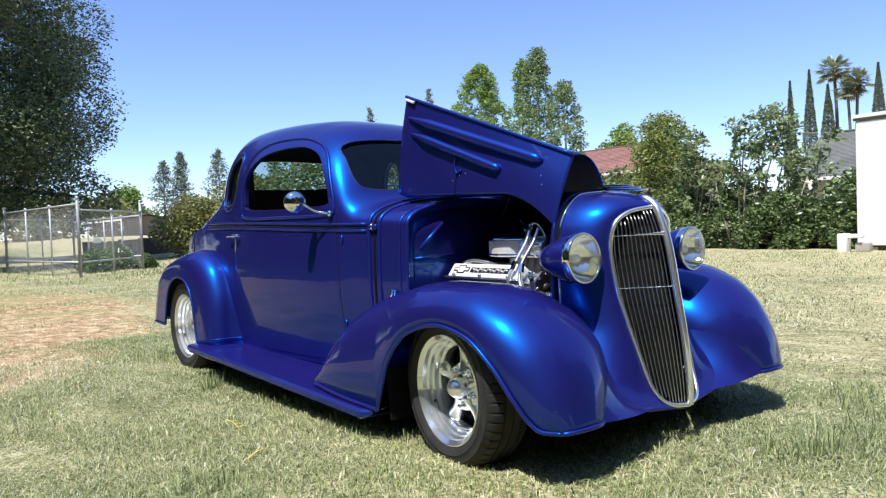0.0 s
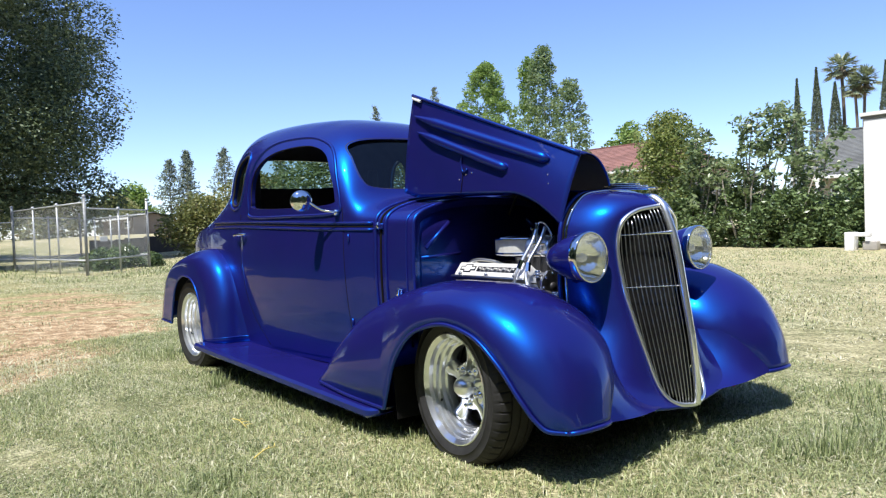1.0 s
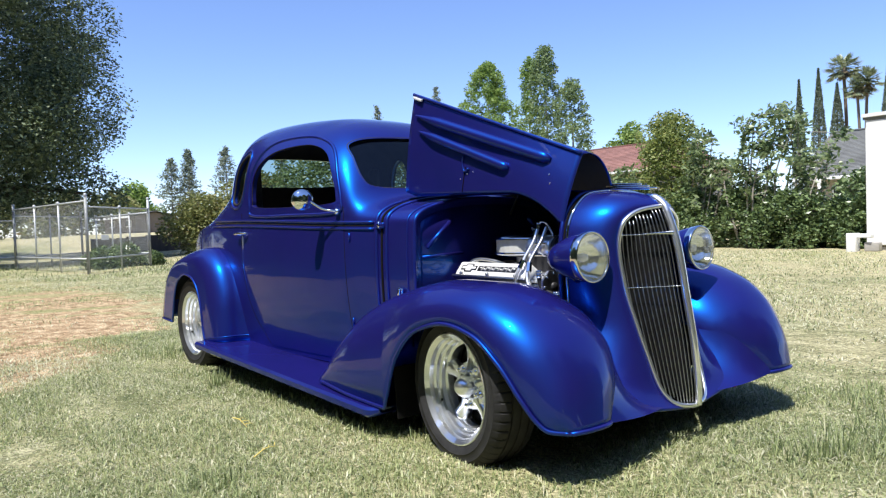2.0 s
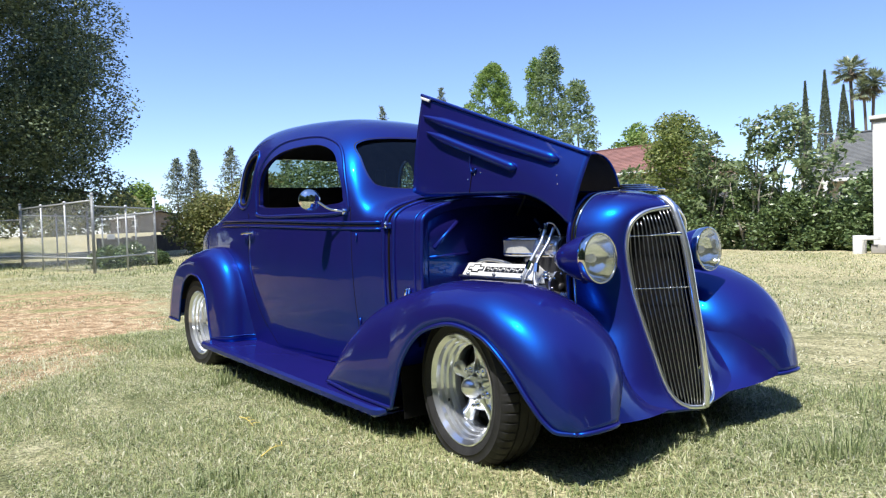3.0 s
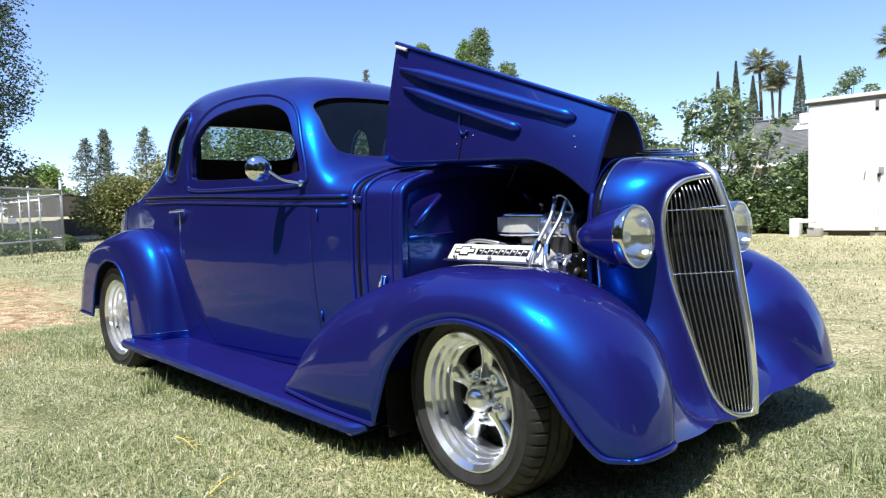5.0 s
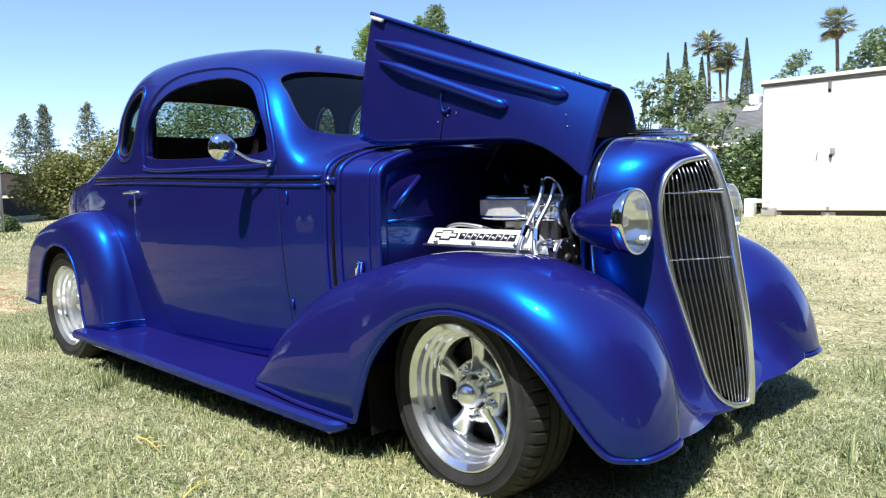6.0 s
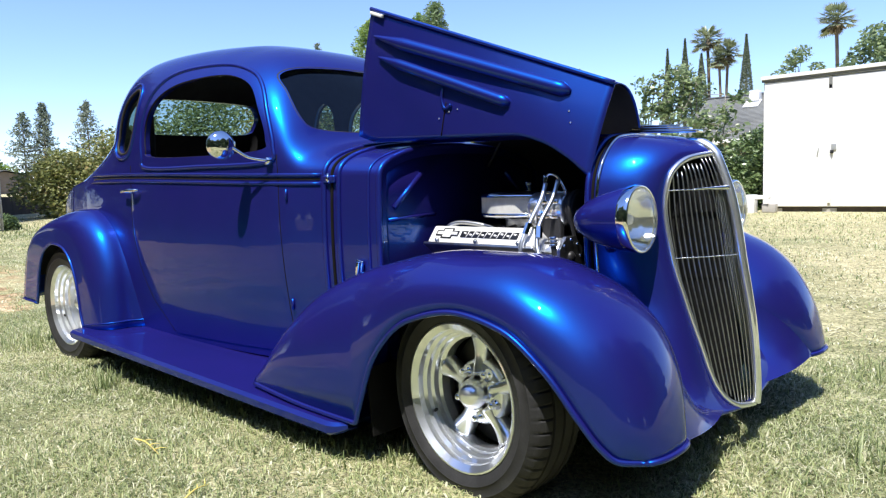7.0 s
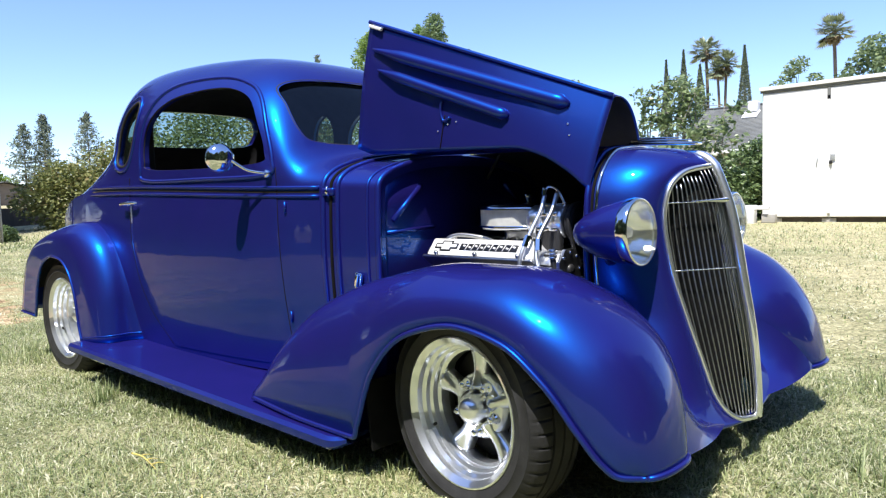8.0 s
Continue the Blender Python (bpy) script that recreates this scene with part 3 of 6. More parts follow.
part("steering_column", tube([wm @ Vector((0, 0, 0)), (-1.1, 0.34, 0.82)], 0.022), BLACK, car)

# cowl: the seam behind the hood with its rounded beads, and the edge of the engine bay
VS = steps(0.10, 1.0, 48)
for x, r, mat in ((-0.905, 0.012, PAINT), (-0.868, 0.007, NEAR_BLACK), (-0.835, 0.012, PAINT), (-0.690, 0.007, PAINT), (-0.640, 0.013, PAINT)):
    pts = [body_at(x, v) for v in VS]
    loop = pts + [Vector((p.x, -p.y, p.z)) for p in pts[-2::-1]]
    part("cowl_bead" if mat is PAINT else "cowl_rubber", tube(loop, r, sides=8), mat, car)
for s in (1, -1):
    p = side_point(-0.872, 0.915)
    bm = box((0.060, 0.022, 0.030), pose(p.x, (p.y - 0.006) * s, 0.915, 0, 0, 8 * s), 0.008)
    part("hinge_cover", bm, PAINT, car)
    bm = tube([(p.x + 0.002, (p.y - 0.016) * s, 0.936), (p.x, (p.y - 0.022) * s, 0.915), (p.x + 0.006, (p.y - 0.014) * s, 0.90)], 0.006)
    part("hinge_pin", bm, CHROME, car)
    p = side_point(-0.735, 0.575)
    bm = box((0.035, 0.012, 0.062), pose(p.x, (p.y - 0.010) * s, 0.578, 0, 12, 0), 0.004)
    box((0.016, 0.02, 0.05), pose(p.x + 0.006, (p.y - 0.02) * s, 0.580, 0, 12, 0), 0.005, bm)
    part("hood_catch", bm, CHROME, car, "chrome hood catch")

# firewall with pressed ribs
def firewall_fn(y, t):
    w = 0.487
    top = 0.915 + 0.105 * max(0.0, 1 - (abs(y) / w) ** 2.3) ** (1 / 2.3)
    return (-0.650, y, 0.18 + (top - 0.18) * t)


bm = thick(sheet(firewall_fn, steps(-0.487, 0.487, 30), steps(0, 1, 6)), 0.01)
firewall = part("firewall", bm, PAINT, car, "glossy blue firewall with pressed ribs")
for s in (1, -1):
    part("rib", tube([(-0.638, -0.43 * s, 0.80), (-0.638, -0.27 * s, 0.93)], 0.011, sides=10), PAINT, firewall)
    part("rib", tube([(-0.640, -0.46 * s, 0.755), (-0.640, -0.20 * s, 0.765)], 0.008, sides=10), PAINT, firewall)

# ---- front fenders: a crown line, an outer lip and an inner edge, joined by quarter ovals
CROWN_X = curve((0, -0.99), (0.1, -0.88), (0.22, -0.67), (0.35, -0.40), (0.5, -0.10), (0.62, 0.12), (0.74, 0.305), (0.84, 0.438), (0.92, 0.528), (1, 0.570))
CROWN_Z = curve((0, 0.205), (0.1, 0.36), (0.22, 0.53), (0.35, 0.630), (0.5, 0.683), (0.62, 0.680), (0.74, 0.624), (0.84, 0.525), (0.92, 0.365), (1, 0.205))
CROWN_Y = curve((0, 0.74), (0.3, 0.68), (0.6, 0.655), (1, 0.645))
LIP_X = curve((0, -0.965), (0.1, -0.80), (0.22, -0.585), (0.325, -0.385), (0.35, -0.365), (0.42, -0.290), (0.5, -0.145), (0.58, 0.035), (0.66, 0.19), (0.75, 0.315), (0.84, 0.405), (0.90, 0.452), (0.95, 0.488), (1, 0.532))
LIP_Z = curve((0, 0.173), (0.1, 0.165), (0.22, 0.154), (0.325, 0.148), (0.35, 0.19), (0.42, 0.365), (0.5, 0.495), (0.58, 0.538), (0.66, 0.51), (0.75, 0.425), (0.84, 0.310), (0.90, 0.240), (0.95, 0.208), (1, 0.199))
LIP_Y = curve((0, 0.86), (0.2, 0.885), (0.7, 0.882), (0.82, 0.865), (0.90, 0.835), (0.95, 0.812), (1, 0.760))
IN_X = curve((0, -1.0), (0.1, -0.9), (0.22, -0.68), (0.35, -0.42), (0.5, -0.1), (0.62, 0.1), (0.74, 0.245), (0.84, 0.355), (0.92, 0.450), (1, 0.522))
IN_Y = curve((0, 0.55), (0.22, 0.50), (0.35, 0.455), (0.5, 0.41), (0.62, 0.36), (0.74, 0.315), (0.84, 0.345), (0.92, 0.430), (1, 0.548))
IN_Z = curve((0, 0.2), (0.1, 0.34), (0.22, 0.48), (0.35, 0.54), (0.5, 0.53), (0.62, 0.50), (0.74, 0.44), (0.84, 0.385), (0.92, 0.305), (1, 0.200))


def fender_at(u, v):
    """v runs from -1 at the inner edge over 0 on the crown to 1 at the outer lip."""
    a = abs(v) * math.pi / 2
    cx, cy, cz = CROWN_X(u), CROWN_Y(u), CROWN_Z(u)
    ex, ey, ez = (LIP_X(u), LIP_Y(u), LIP_Z(u)) if v >= 0 else (IN_X(u), IN_Y(u), IN_Z(u))
    k = math.sin(a) ** (0.80 if v >= 0 else 0.92)
    return Vector((cx + (ex - cx) * (1 - math.cos(a)), -(cy + (ey - cy) * k), ez + (cz - ez) * math.cos(a) ** (0.72 if v >= 0 else 1.22)))


US = steps(0, 0.30, 26) + steps(0.31, 0.44, 20) + steps(0.45, 1.0, 46)


def front_fender(s):
    bm = sheet(lambda u, v: fender_at(u, v), US, steps(-1, 1, 30))
    thick(bm, 0.008)
    if s < 0:
        bm2 = mirrored(bm)
        bm.free()
        bm = bm2
    ob = part("front_fender", bm, PAINT, car, "bulbous candy-blue front fender")
    lip = [fender_at(u, 1) for u in US]
    front = [fender_at(1.0, v) for v in steps(0.93, -1, 20)]
    line = [Vector((p.x, p.y * s, p.z)) for p in lip + front]
    part("lip_bead", tube(line, 0.0085, sides=8), PAINT, ob)
    inner = [fender_at(u, -1) for u in steps(0.60, 0.78, 14)]
    part("seam_bead", tube([(p.x, p.y * s, p.z + 0.004) for p in inner], 0.007, sides=8), PAINT, ob)
    # dark liner inside the wheel well
    hub = Vector((0.05, -0.62, 0.25))
    liner = sheet(lambda u, v: hub + (fender_at(u, v) - hub) * 0.955, steps(0.2, 0.9, 40), steps(-0.9, 0.85, 14))
    if s < 0:
        liner2 = mirrored(liner)
        liner.free()
        liner = liner2
    part("well_liner", liner, NEAR_BLACK, ob)
    bm = sheet(lambda x, t: (x, -s * (0.42 - 0.09 * max(0, x) / 0.3), 0.14 + t * (0.43 - 0.14)), steps(-0.66, 0.30, 12), steps(0, 1, 4))
    part("inner_wall", thick(bm, 0.006), NEAR_BLACK, ob)
    # added plate whose near-black colour stands for shade behind the wheel opening
    part("splash_plate", box((0.008, 0.36, 0.22), pose(-0.366, -0.655 * s, 0.205, 0, -6, 0), 0.003), NEAR_BLACK, ob, "near-black plate added for the shade inside the fender")


front_fender(1)
front_fender(-1)

# ---- rear fenders
R_CROWN_X = curve((0, -2.30), (0.15, -2.33), (0.35, -2.45), (0.55, -2.70), (0.72, -3.03), (0.86, -3.28), (1, -3.43))
R_CROWN_Z = curve((0, 0.208), (0.15, 0.46), (0.35, 0.70), (0.55, 0.805), (0.72, 0.745), (0.86, 0.585), (1, 0.285))
R_CROWN_Y = curve((0, 0.74), (0.35, 0.70), (0.7, 0.69), (1, 0.70))
# the fold where the crown turns into a flat flank round the wheel opening
R_FOLD_X = curve((0, -2.44), (0.2, -2.49), (0.35, -2.57), (0.5, -2.73), (0.6, -2.89), (0.72, -3.12), (0.86, -3.29), (1, -3.42))
R_FOLD_Z = curve((0, 0.207), (0.2, 0.41), (0.35, 0.575), (0.5, 0.675), (0.6, 0.698), (0.72, 0.665), (0.86, 0.55), (1, 0.278))
R_FOLD_Y = curve((0, 0.842), (0.3, 0.832), (0.8, 0.828), (1, 0.822))
R_LIP_X = curve((0, -2.50), (0.1, -2.535), (0.25, -2.58), (0.38, -2.65), (0.5, -2.75), (0.6, -2.86), (0.72, -3.01), (0.86, -3.10), (1, -3.18))
R_LIP_Z = curve((0, 0.205), (0.1, 0.275), (0.25, 0.43), (0.38, 0.55), (0.5, 0.612), (0.6, 0.625), (0.72, 0.575), (0.86, 0.465), (1, 0.270))
R_LIP_Y = curve((0, 0.850), (0.3, 0.838), (0.8, 0.832), (1, 0.826))
R_IN_X = curve((0, -2.17), (0.15, -2.20), (0.35, -2.36), (0.55, -2.68), (0.72, -3.06), (0.86, -3.34), (1, -3.50))
R_IN_Y = curve((0, 0.60), (0.35, 0.63), (0.6, 0.60), (0.85, 0.50), (1, 0.46))
R_IN_Z = curve((0, 0.205), (0.15, 0.46), (0.35, 0.71), (0.55, 0.83), (0.72, 0.775), (0.86, 0.60), (1, 0.30))
FOLD_V = 0.68


def rear_at(u, v):
    """v runs from -1 at the body over 0 on the crown and FOLD_V at the fold to 1 at the wheel opening."""
    cx, cy, cz = R_CROWN_X(u), R_CROWN_Y(u), R_CROWN_Z(u)
    fold = Vector((R_FOLD_X(u), -R_FOLD_Y(u), R_FOLD_Z(u)))
    if v > FOLD_V:
        return fold.lerp(Vector((R_LIP_X(u), -R_LIP_Y(u), R_LIP_Z(u))), (v - FOLD_V) / (1 - FOLD_V))
    a = (v / FOLD_V if v >= 0 else -v) * math.pi / 2
    ex, ey, ez = (fold.x, -fold.y, fold.z) if v >= 0 else (R_IN_X(u), R_IN_Y(u), R_IN_Z(u))
    return Vector((cx + (ex - cx) * (1 - math.cos(a)), -(cy + (ey - cy) * math.sin(a) ** 0.92), ez + (cz - ez) * math.cos(a) ** 0.92))


for s in (1, -1):
    bm = thick(sheet(rear_at, steps(0, 1, 60), steps(-1, FOLD_V, 26) + steps(FOLD_V + 0.05, 1, 6)), 0.008)
    liner = sheet(lambda u, v: Vector((-2.8, -0.65, 0.25)) + (rear_at(u, v) - Vector((-2.8, -0.65, 0.25))) * 0.955, steps(0.1, 0.94, 30), steps(-0.9, 0.85, 12))
    if s < 0:
        bm, liner = mirrored(bm), mirrored(liner)
    rf = part("rear_fender", bm, PAINT, car, "rounded candy-blue rear fender")
    part("well_liner", liner, BLACK, rf)
    lip = [rear_at(u, 1) for u in steps(0, 1, 50)]
    part("lip_bead", tube([(p.x, p.y * s, p.z) for p in lip], 0.007, sides=8), PAINT, rf)
    edge = [rear_at(1, v) for v in steps(-1, 1, 24)]
    part("tail_bead", tube([(p.x, p.y * s, p.z) for p in edge], 0.006, sides=8), PAINT, rf)
    ridge = [rear_at(u, -0.80) + Vector((0.004, 0, 0.006)) for u in steps(0.02, 0.95, 40)]
    part("seam_bead", tube([(p.x, p.y * s, p.z) for p in ridge], 0.008, sides=8), PAINT, rf)
    foot = [rear_at(0.02, v) for v in steps(-1, 1, 16)]
    part("foot_bead", tube([(p.x, p.y * s, p.z) for p in foot], 0.0035, sides=8), PAINT, rf)

# ---- running boards
BOARD_TOP = curve((-2.5, 0.215), (-0.36, 0.142))
for s in (1, -1):
    prof = [(-0.50, 0.0), (-0.56, 0.0), (-0.84, -0.004), (-0.905, -0.008), (-0.917, -0.020), (-0.917, -0.043), (-0.905, -0.054), (-0.84, -0.056), (-0.5, -0.056)]

    def board(x, k):
        y, dz = prof[k]
        # rounded off at the front end
        f = max(0.0, (x + 0.50) / 0.085)
        return (x, (y + 0.03 * f * f if y < -0.8 else y) * s, BOARD_TOP(x) + dz * (1 - 0.55 * f * f))

    bm = sheet(board, steps(-2.50, -0.50, 30) + steps(-0.49, -0.415, 6), list(range(len(prof))))
    bmesh.ops.holes_fill(bm, edges=[e for e in bm.edges if e.is_boundary])
    bmesh.ops.recalc_face_normals(bm, faces=bm.faces)
    rb = part("running_board", bm, PAINT, car, "smooth candy-blue running board")
    rb.data.set_sharp_from_angle(angle=radians(35))
# chassis underside
part("chassis", box((3.6, 0.9, 0.10), pose(-1.6, 0, 0.21), 0.02), BLACK, car)
part("front_axle", tube([(0.0, -0.66, 0.30), (0.0, 0.66, 0.30)], 0.035), BLACK, car)
part("rear_axle", tube([(-2.85, -0.66, 0.30), (-2.85, 0.66, 0.30)], 0.045), BLACK, car)
for s in (1, -1):
    bm = lathe([(0, 0.015), (0.011, 0.013), (0.017, 0.006), (0.016, 0.0), (0.016, -0.03), (0, -0.03)], pose(0.430, -0.46 * s, 0.150, 0, 90, 0), 20)
    part("turn_signal", bm, AMBER, car, "small amber turn signal")


# ---- nose shell and grille: the prow in the middle, the frame line, and the hood's front edge
PROW_X = curve((0.05, 0.500), (0.12, 0.528), (0.2, 0.534), (0.38, 0.522), (0.6, 0.488), (0.8, 0.453), (0.955, 0.400))
FRAME_S = ((0.0, 0.396, 0.0, 0.957), (0.13, 0.354, 0.102, 0.941), (0.24, 0.332, 0.186, 0.889), (0.34, 0.322, 0.204, 0.80), (0.47, 0.344, 0.202, 0.645), (0.60, 0.382, 0.188, 0.50), (0.72, 0.421, 0.170, 0.368), (0.83, 0.459, 0.150, 0.246), (0.90, 0.488, 0.122, 0.191), (0.95, 0.510, 0.075, 0.165), (1.0, 0.527, 0.0, 0.157))
FRAME_X, FRAME_Y, FRAME_Z = (curve(*[(r[0], r[k]) for r in FRAME_S]) for k in (1, 2, 3))
BACK_S = ((0.0, 0.12, 0.0, 1.030), (0.13, 0.12, 0.16, 1.018), (0.24, 0.12, 0.262, 0.955), (0.34, 0.12, 0.310, 0.86), (0.47, 0.12, 0.322, 0.70), (0.60, 0.13, 0.325, 0.54), (0.72, 0.20, 0.365, 0.41), (0.83, 0.34, 0.445, 0.28), (0.90, 0.44, 0.505, 0.225), (0.95, 0.48, 0.37, 0.185), (1.0, 0.492, 0.0, 0.132))
BACK_X, BACK_Y, BACK_Z = (curve(*[(r[0], r[k]) for r in BACK_S]) for k in (1, 2, 3))


def nose_at(q, t):
    a = t * math.pi / 2
    k = abs(q)
    s = 1 if q >= 0 else -1
    bx, by, bz, fx, fy, fz = BACK_X(k), BACK_Y(k), BACK_Z(k), FRAME_X(k), FRAME_Y(k), FRAME_Z(k)
    return Vector((bx + (fx - bx) * math.sin(a), -s * (by + (fy - by) * (1 - math.cos(a))), bz + (fz - bz) * (1 - math.cos(a))))


QS = steps(-1, 1, 110)
bm = thick(sheet(nose_at, QS, steps(0, 1, 16)), 0.008)
nose = part("nose_shell", bm, PAINT, car, "candy-blue grille shell")
frame_line = [Vector((FRAME_X(abs(q)) + 0.004, (-1 if q > 0 else 1) * FRAME_Y(abs(q)), FRAME_Z(abs(q)))) for q in QS[:-1]]
grille = part("grille_frame", tube(frame_line, 0.009, closed=True, sides=10), POLISHED, car, "chrome grille frame")
# hood-landing beads at the back of the shell
# the third bead is chrome to imitate a white highlight on paint
for dx, r, mat in ((0.0, 0.010, PAINT), (0.018, 0.005, NEAR_BLACK), (0.034, 0.006, CHROME)):
    line = [nose_at(q, 0.0) + Vector((dx, 0, 0.003)) for q in steps(-0.62, 0.62, 60)]
    part("shell_bead", tube(line, r, sides=8), mat, nose)


# aprons that close the valley between the shell and each fender
for s in (1, -1):
    def apron(t, c):
        a = fender_at(0.72 + 0.28 * t, -0.97 + 0.42 * t)
        b = nose_at(0.56 + 0.38 * t, 0.08 + 0.72 * t)
        p = a.lerp(b, c) + Vector((0.020 * t - 0.006, 0, -0.004)) * math.sin(math.pi * c)
        return (p.x, p.y * s, p.z)

    part("apron", sheet(apron, steps(0, 1, 20), steps(0, 1, 10), flip=s < 0), PAINT, nose)


def frame_y(z, steps_n=60):
    """Half width of the grille opening at a height."""
    best = 0.0
    for k in range(steps_n):
        a, b = k / steps_n, (k + 1) / steps_n
        za, zb = FRAME_Z(a), FRAME_Z(b)
        if min(za, zb) <= z <= max(za, zb) and za != zb:
            f = (z - za) / (zb - za)
            best = max(best, FRAME_Y(a) + (FRAME_Y(b) - FRAME_Y(a)) * f)
    return best


def frame_x(z):
    for k in range(60):
        a, b = k / 60, (k + 1) / 60
        if FRAME_Z(b) <= z <= FRAME_Z(a):
            f = (z - FRAME_Z(a)) / (FRAME_Z(b) - FRAME_Z(a))
            return FRAME_X(a) + (FRAME_X(b) - FRAME_X(a)) * f
    return 0.47


def grille_x(f, z):
    """The bars lie on a rounded V between the frame and the prow; f is 0 in the middle and 1 at the frame."""
    return PROW_X(z) + (frame_x(z) - PROW_X(z)) * f ** 1.15


for s in (1, -1):
    for k in range(13):
        f = (k + 0.7) / 13.4
        z_hi = 0.95
        pts = []
        for z in steps(0.150, 0.947, 34):
            w = frame_y(z)
            y = f * (0.198 if z > 0.62 else 0.198 - 0.030 * ((0.62 - z) / 0.52) ** 1.3)
            if y < w - 0.004:
                pts.append((grille_x(y / max(w, 0.02), z), -y * s, z))
        if len(pts) > 2:
            bm = tube(pts, 0.0022, sides=6)
            part("grille_bar", bm, STEEL, grille)
    for z in (0.842, 0.632):
        w = frame_y(z)
        pts = [(grille_x(f, z) + 0.003, -f * w * s, z) for f in steps(0.02, 0.99, 14)]
        part("grille_crossbar", tube(pts, 0.0019, sides=6), CHROME, grille)
    # near-black sheet that stands for the deep shade behind the bars
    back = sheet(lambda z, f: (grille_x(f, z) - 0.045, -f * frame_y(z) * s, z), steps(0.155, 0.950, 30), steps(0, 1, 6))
    part("grille_backing", back, NEAR_BLACK, grille, "near-black sheet for the shade behind the bars")
# rounded centre strip over the prow, and the spear across the upper bar
line = spline([(0.30, 0, 1.006), (0.345, 0, 0.994), (0.382, 0, 0.975), (0.405, 0, 0.952)], 5) + [(PROW_X(z) + 0.006, 0, z) for z in steps(0.925, 0.160, 38)]
part("centre_strip", tube(line, lambda t: 0.004 + 0.015 * min(1.0, t * 8) - 0.006 * t, sides=14), POLISHED, grille, "chrome strip over the prow")
spear = [(grille_x(f, 0.845) + 0.012, -f * 0.2, 0.845) for f in steps(0.62, 0.0, 8)] + [(grille_x(f, 0.845) + 0.012, f * 0.2, 0.845) for f in steps(0.05, 0.62, 8)]
part("nose_spear", tube(spear, lambda t: 0.001 + 0.009 * (1 - abs(2 * t - 1)), sides=8), CHROME, grille)
# flat ornament of three stacked fins on top of the nose
orn = box((0.24, 0.050, 0.010), pose(0.235, 0, 1.036, 0, 3, 0), 0.004)
box((0.20, 0.040, 0.008), pose(0.222, 0, 1.046, 0, 3, 0), 0.003, orn)
box((0.16, 0.028, 0.008), pose(0.208, 0, 1.055, 0, 3, 0), 0.003, orn)
part("nose_ornament", orn, CHROME, nose, "low chrome finned ornament")

# ---- headlights
for s in (1, -1):
    m = pose(0.338, -0.378 * s, 0.765, 0, 90 - 2, 0)
    pod = lathe([(0.0, -0.225), (0.018, -0.221), (0.038, -0.206), (0.062, -0.168), (0.081, -0.115), (0.0930, -0.060), (0.0965, -0.028), (0.0965, -0.006)], m, 48)
    light = part("headlight", pod, PAINT, car, "teardrop headlight in a blue shell")
    ring_bm = lathe([(0.0966, -0.036), (0.0995, -0.033), (0.1010, -0.010), (0.100, -0.001), (0.096, 0.002), (0.092, 0.0), (0.092, -0.010)], m, 48)
    part("headlight_ring", ring_bm, CHROME, light, "chrome rim")
    lens = lathe([(0.0935, -0.003), (0.078, 0.011), (0.054, 0.021), (0.027, 0.027), (0.0, 0.029)], m, 48)
    g = part("lens", lens, LENS, light, "clear glass lens")
    g.visible_shadow = False
    bowl = lathe([(0.0935, -0.006), (0.084, -0.035), (0.068, -0.062), (0.040, -0.080), (0.012, -0.088), (0.0, -0.088)], m, 40)
    part("reflector", bowl, MIRROR, light, "bright reflector bowl")
    bulb = lathe([(0.0, -0.03), (0.014, -0.034), (0.019, -0.05), (0.014, -0.07), (0.012, -0.088)], m, 20)
    part("bulb", bulb, WHITE_ENAMEL, light)
    stem = tube(spline([(0.235, -0.355 * s, 0.700), (0.215, -0.335 * s, 0.680), (0.195, -0.300 * s, 0.672)], 5), lambda t: 0.014 + 0.008 * t, sides=12)
    part("stem", stem, PAINT, light)
    brk = tube([(0.235, -0.30 * s, 0.775), (0.225, -0.27 * s, 0.765)], 0.02, sides=10)
    part("bracket", brk, BLACK, light)


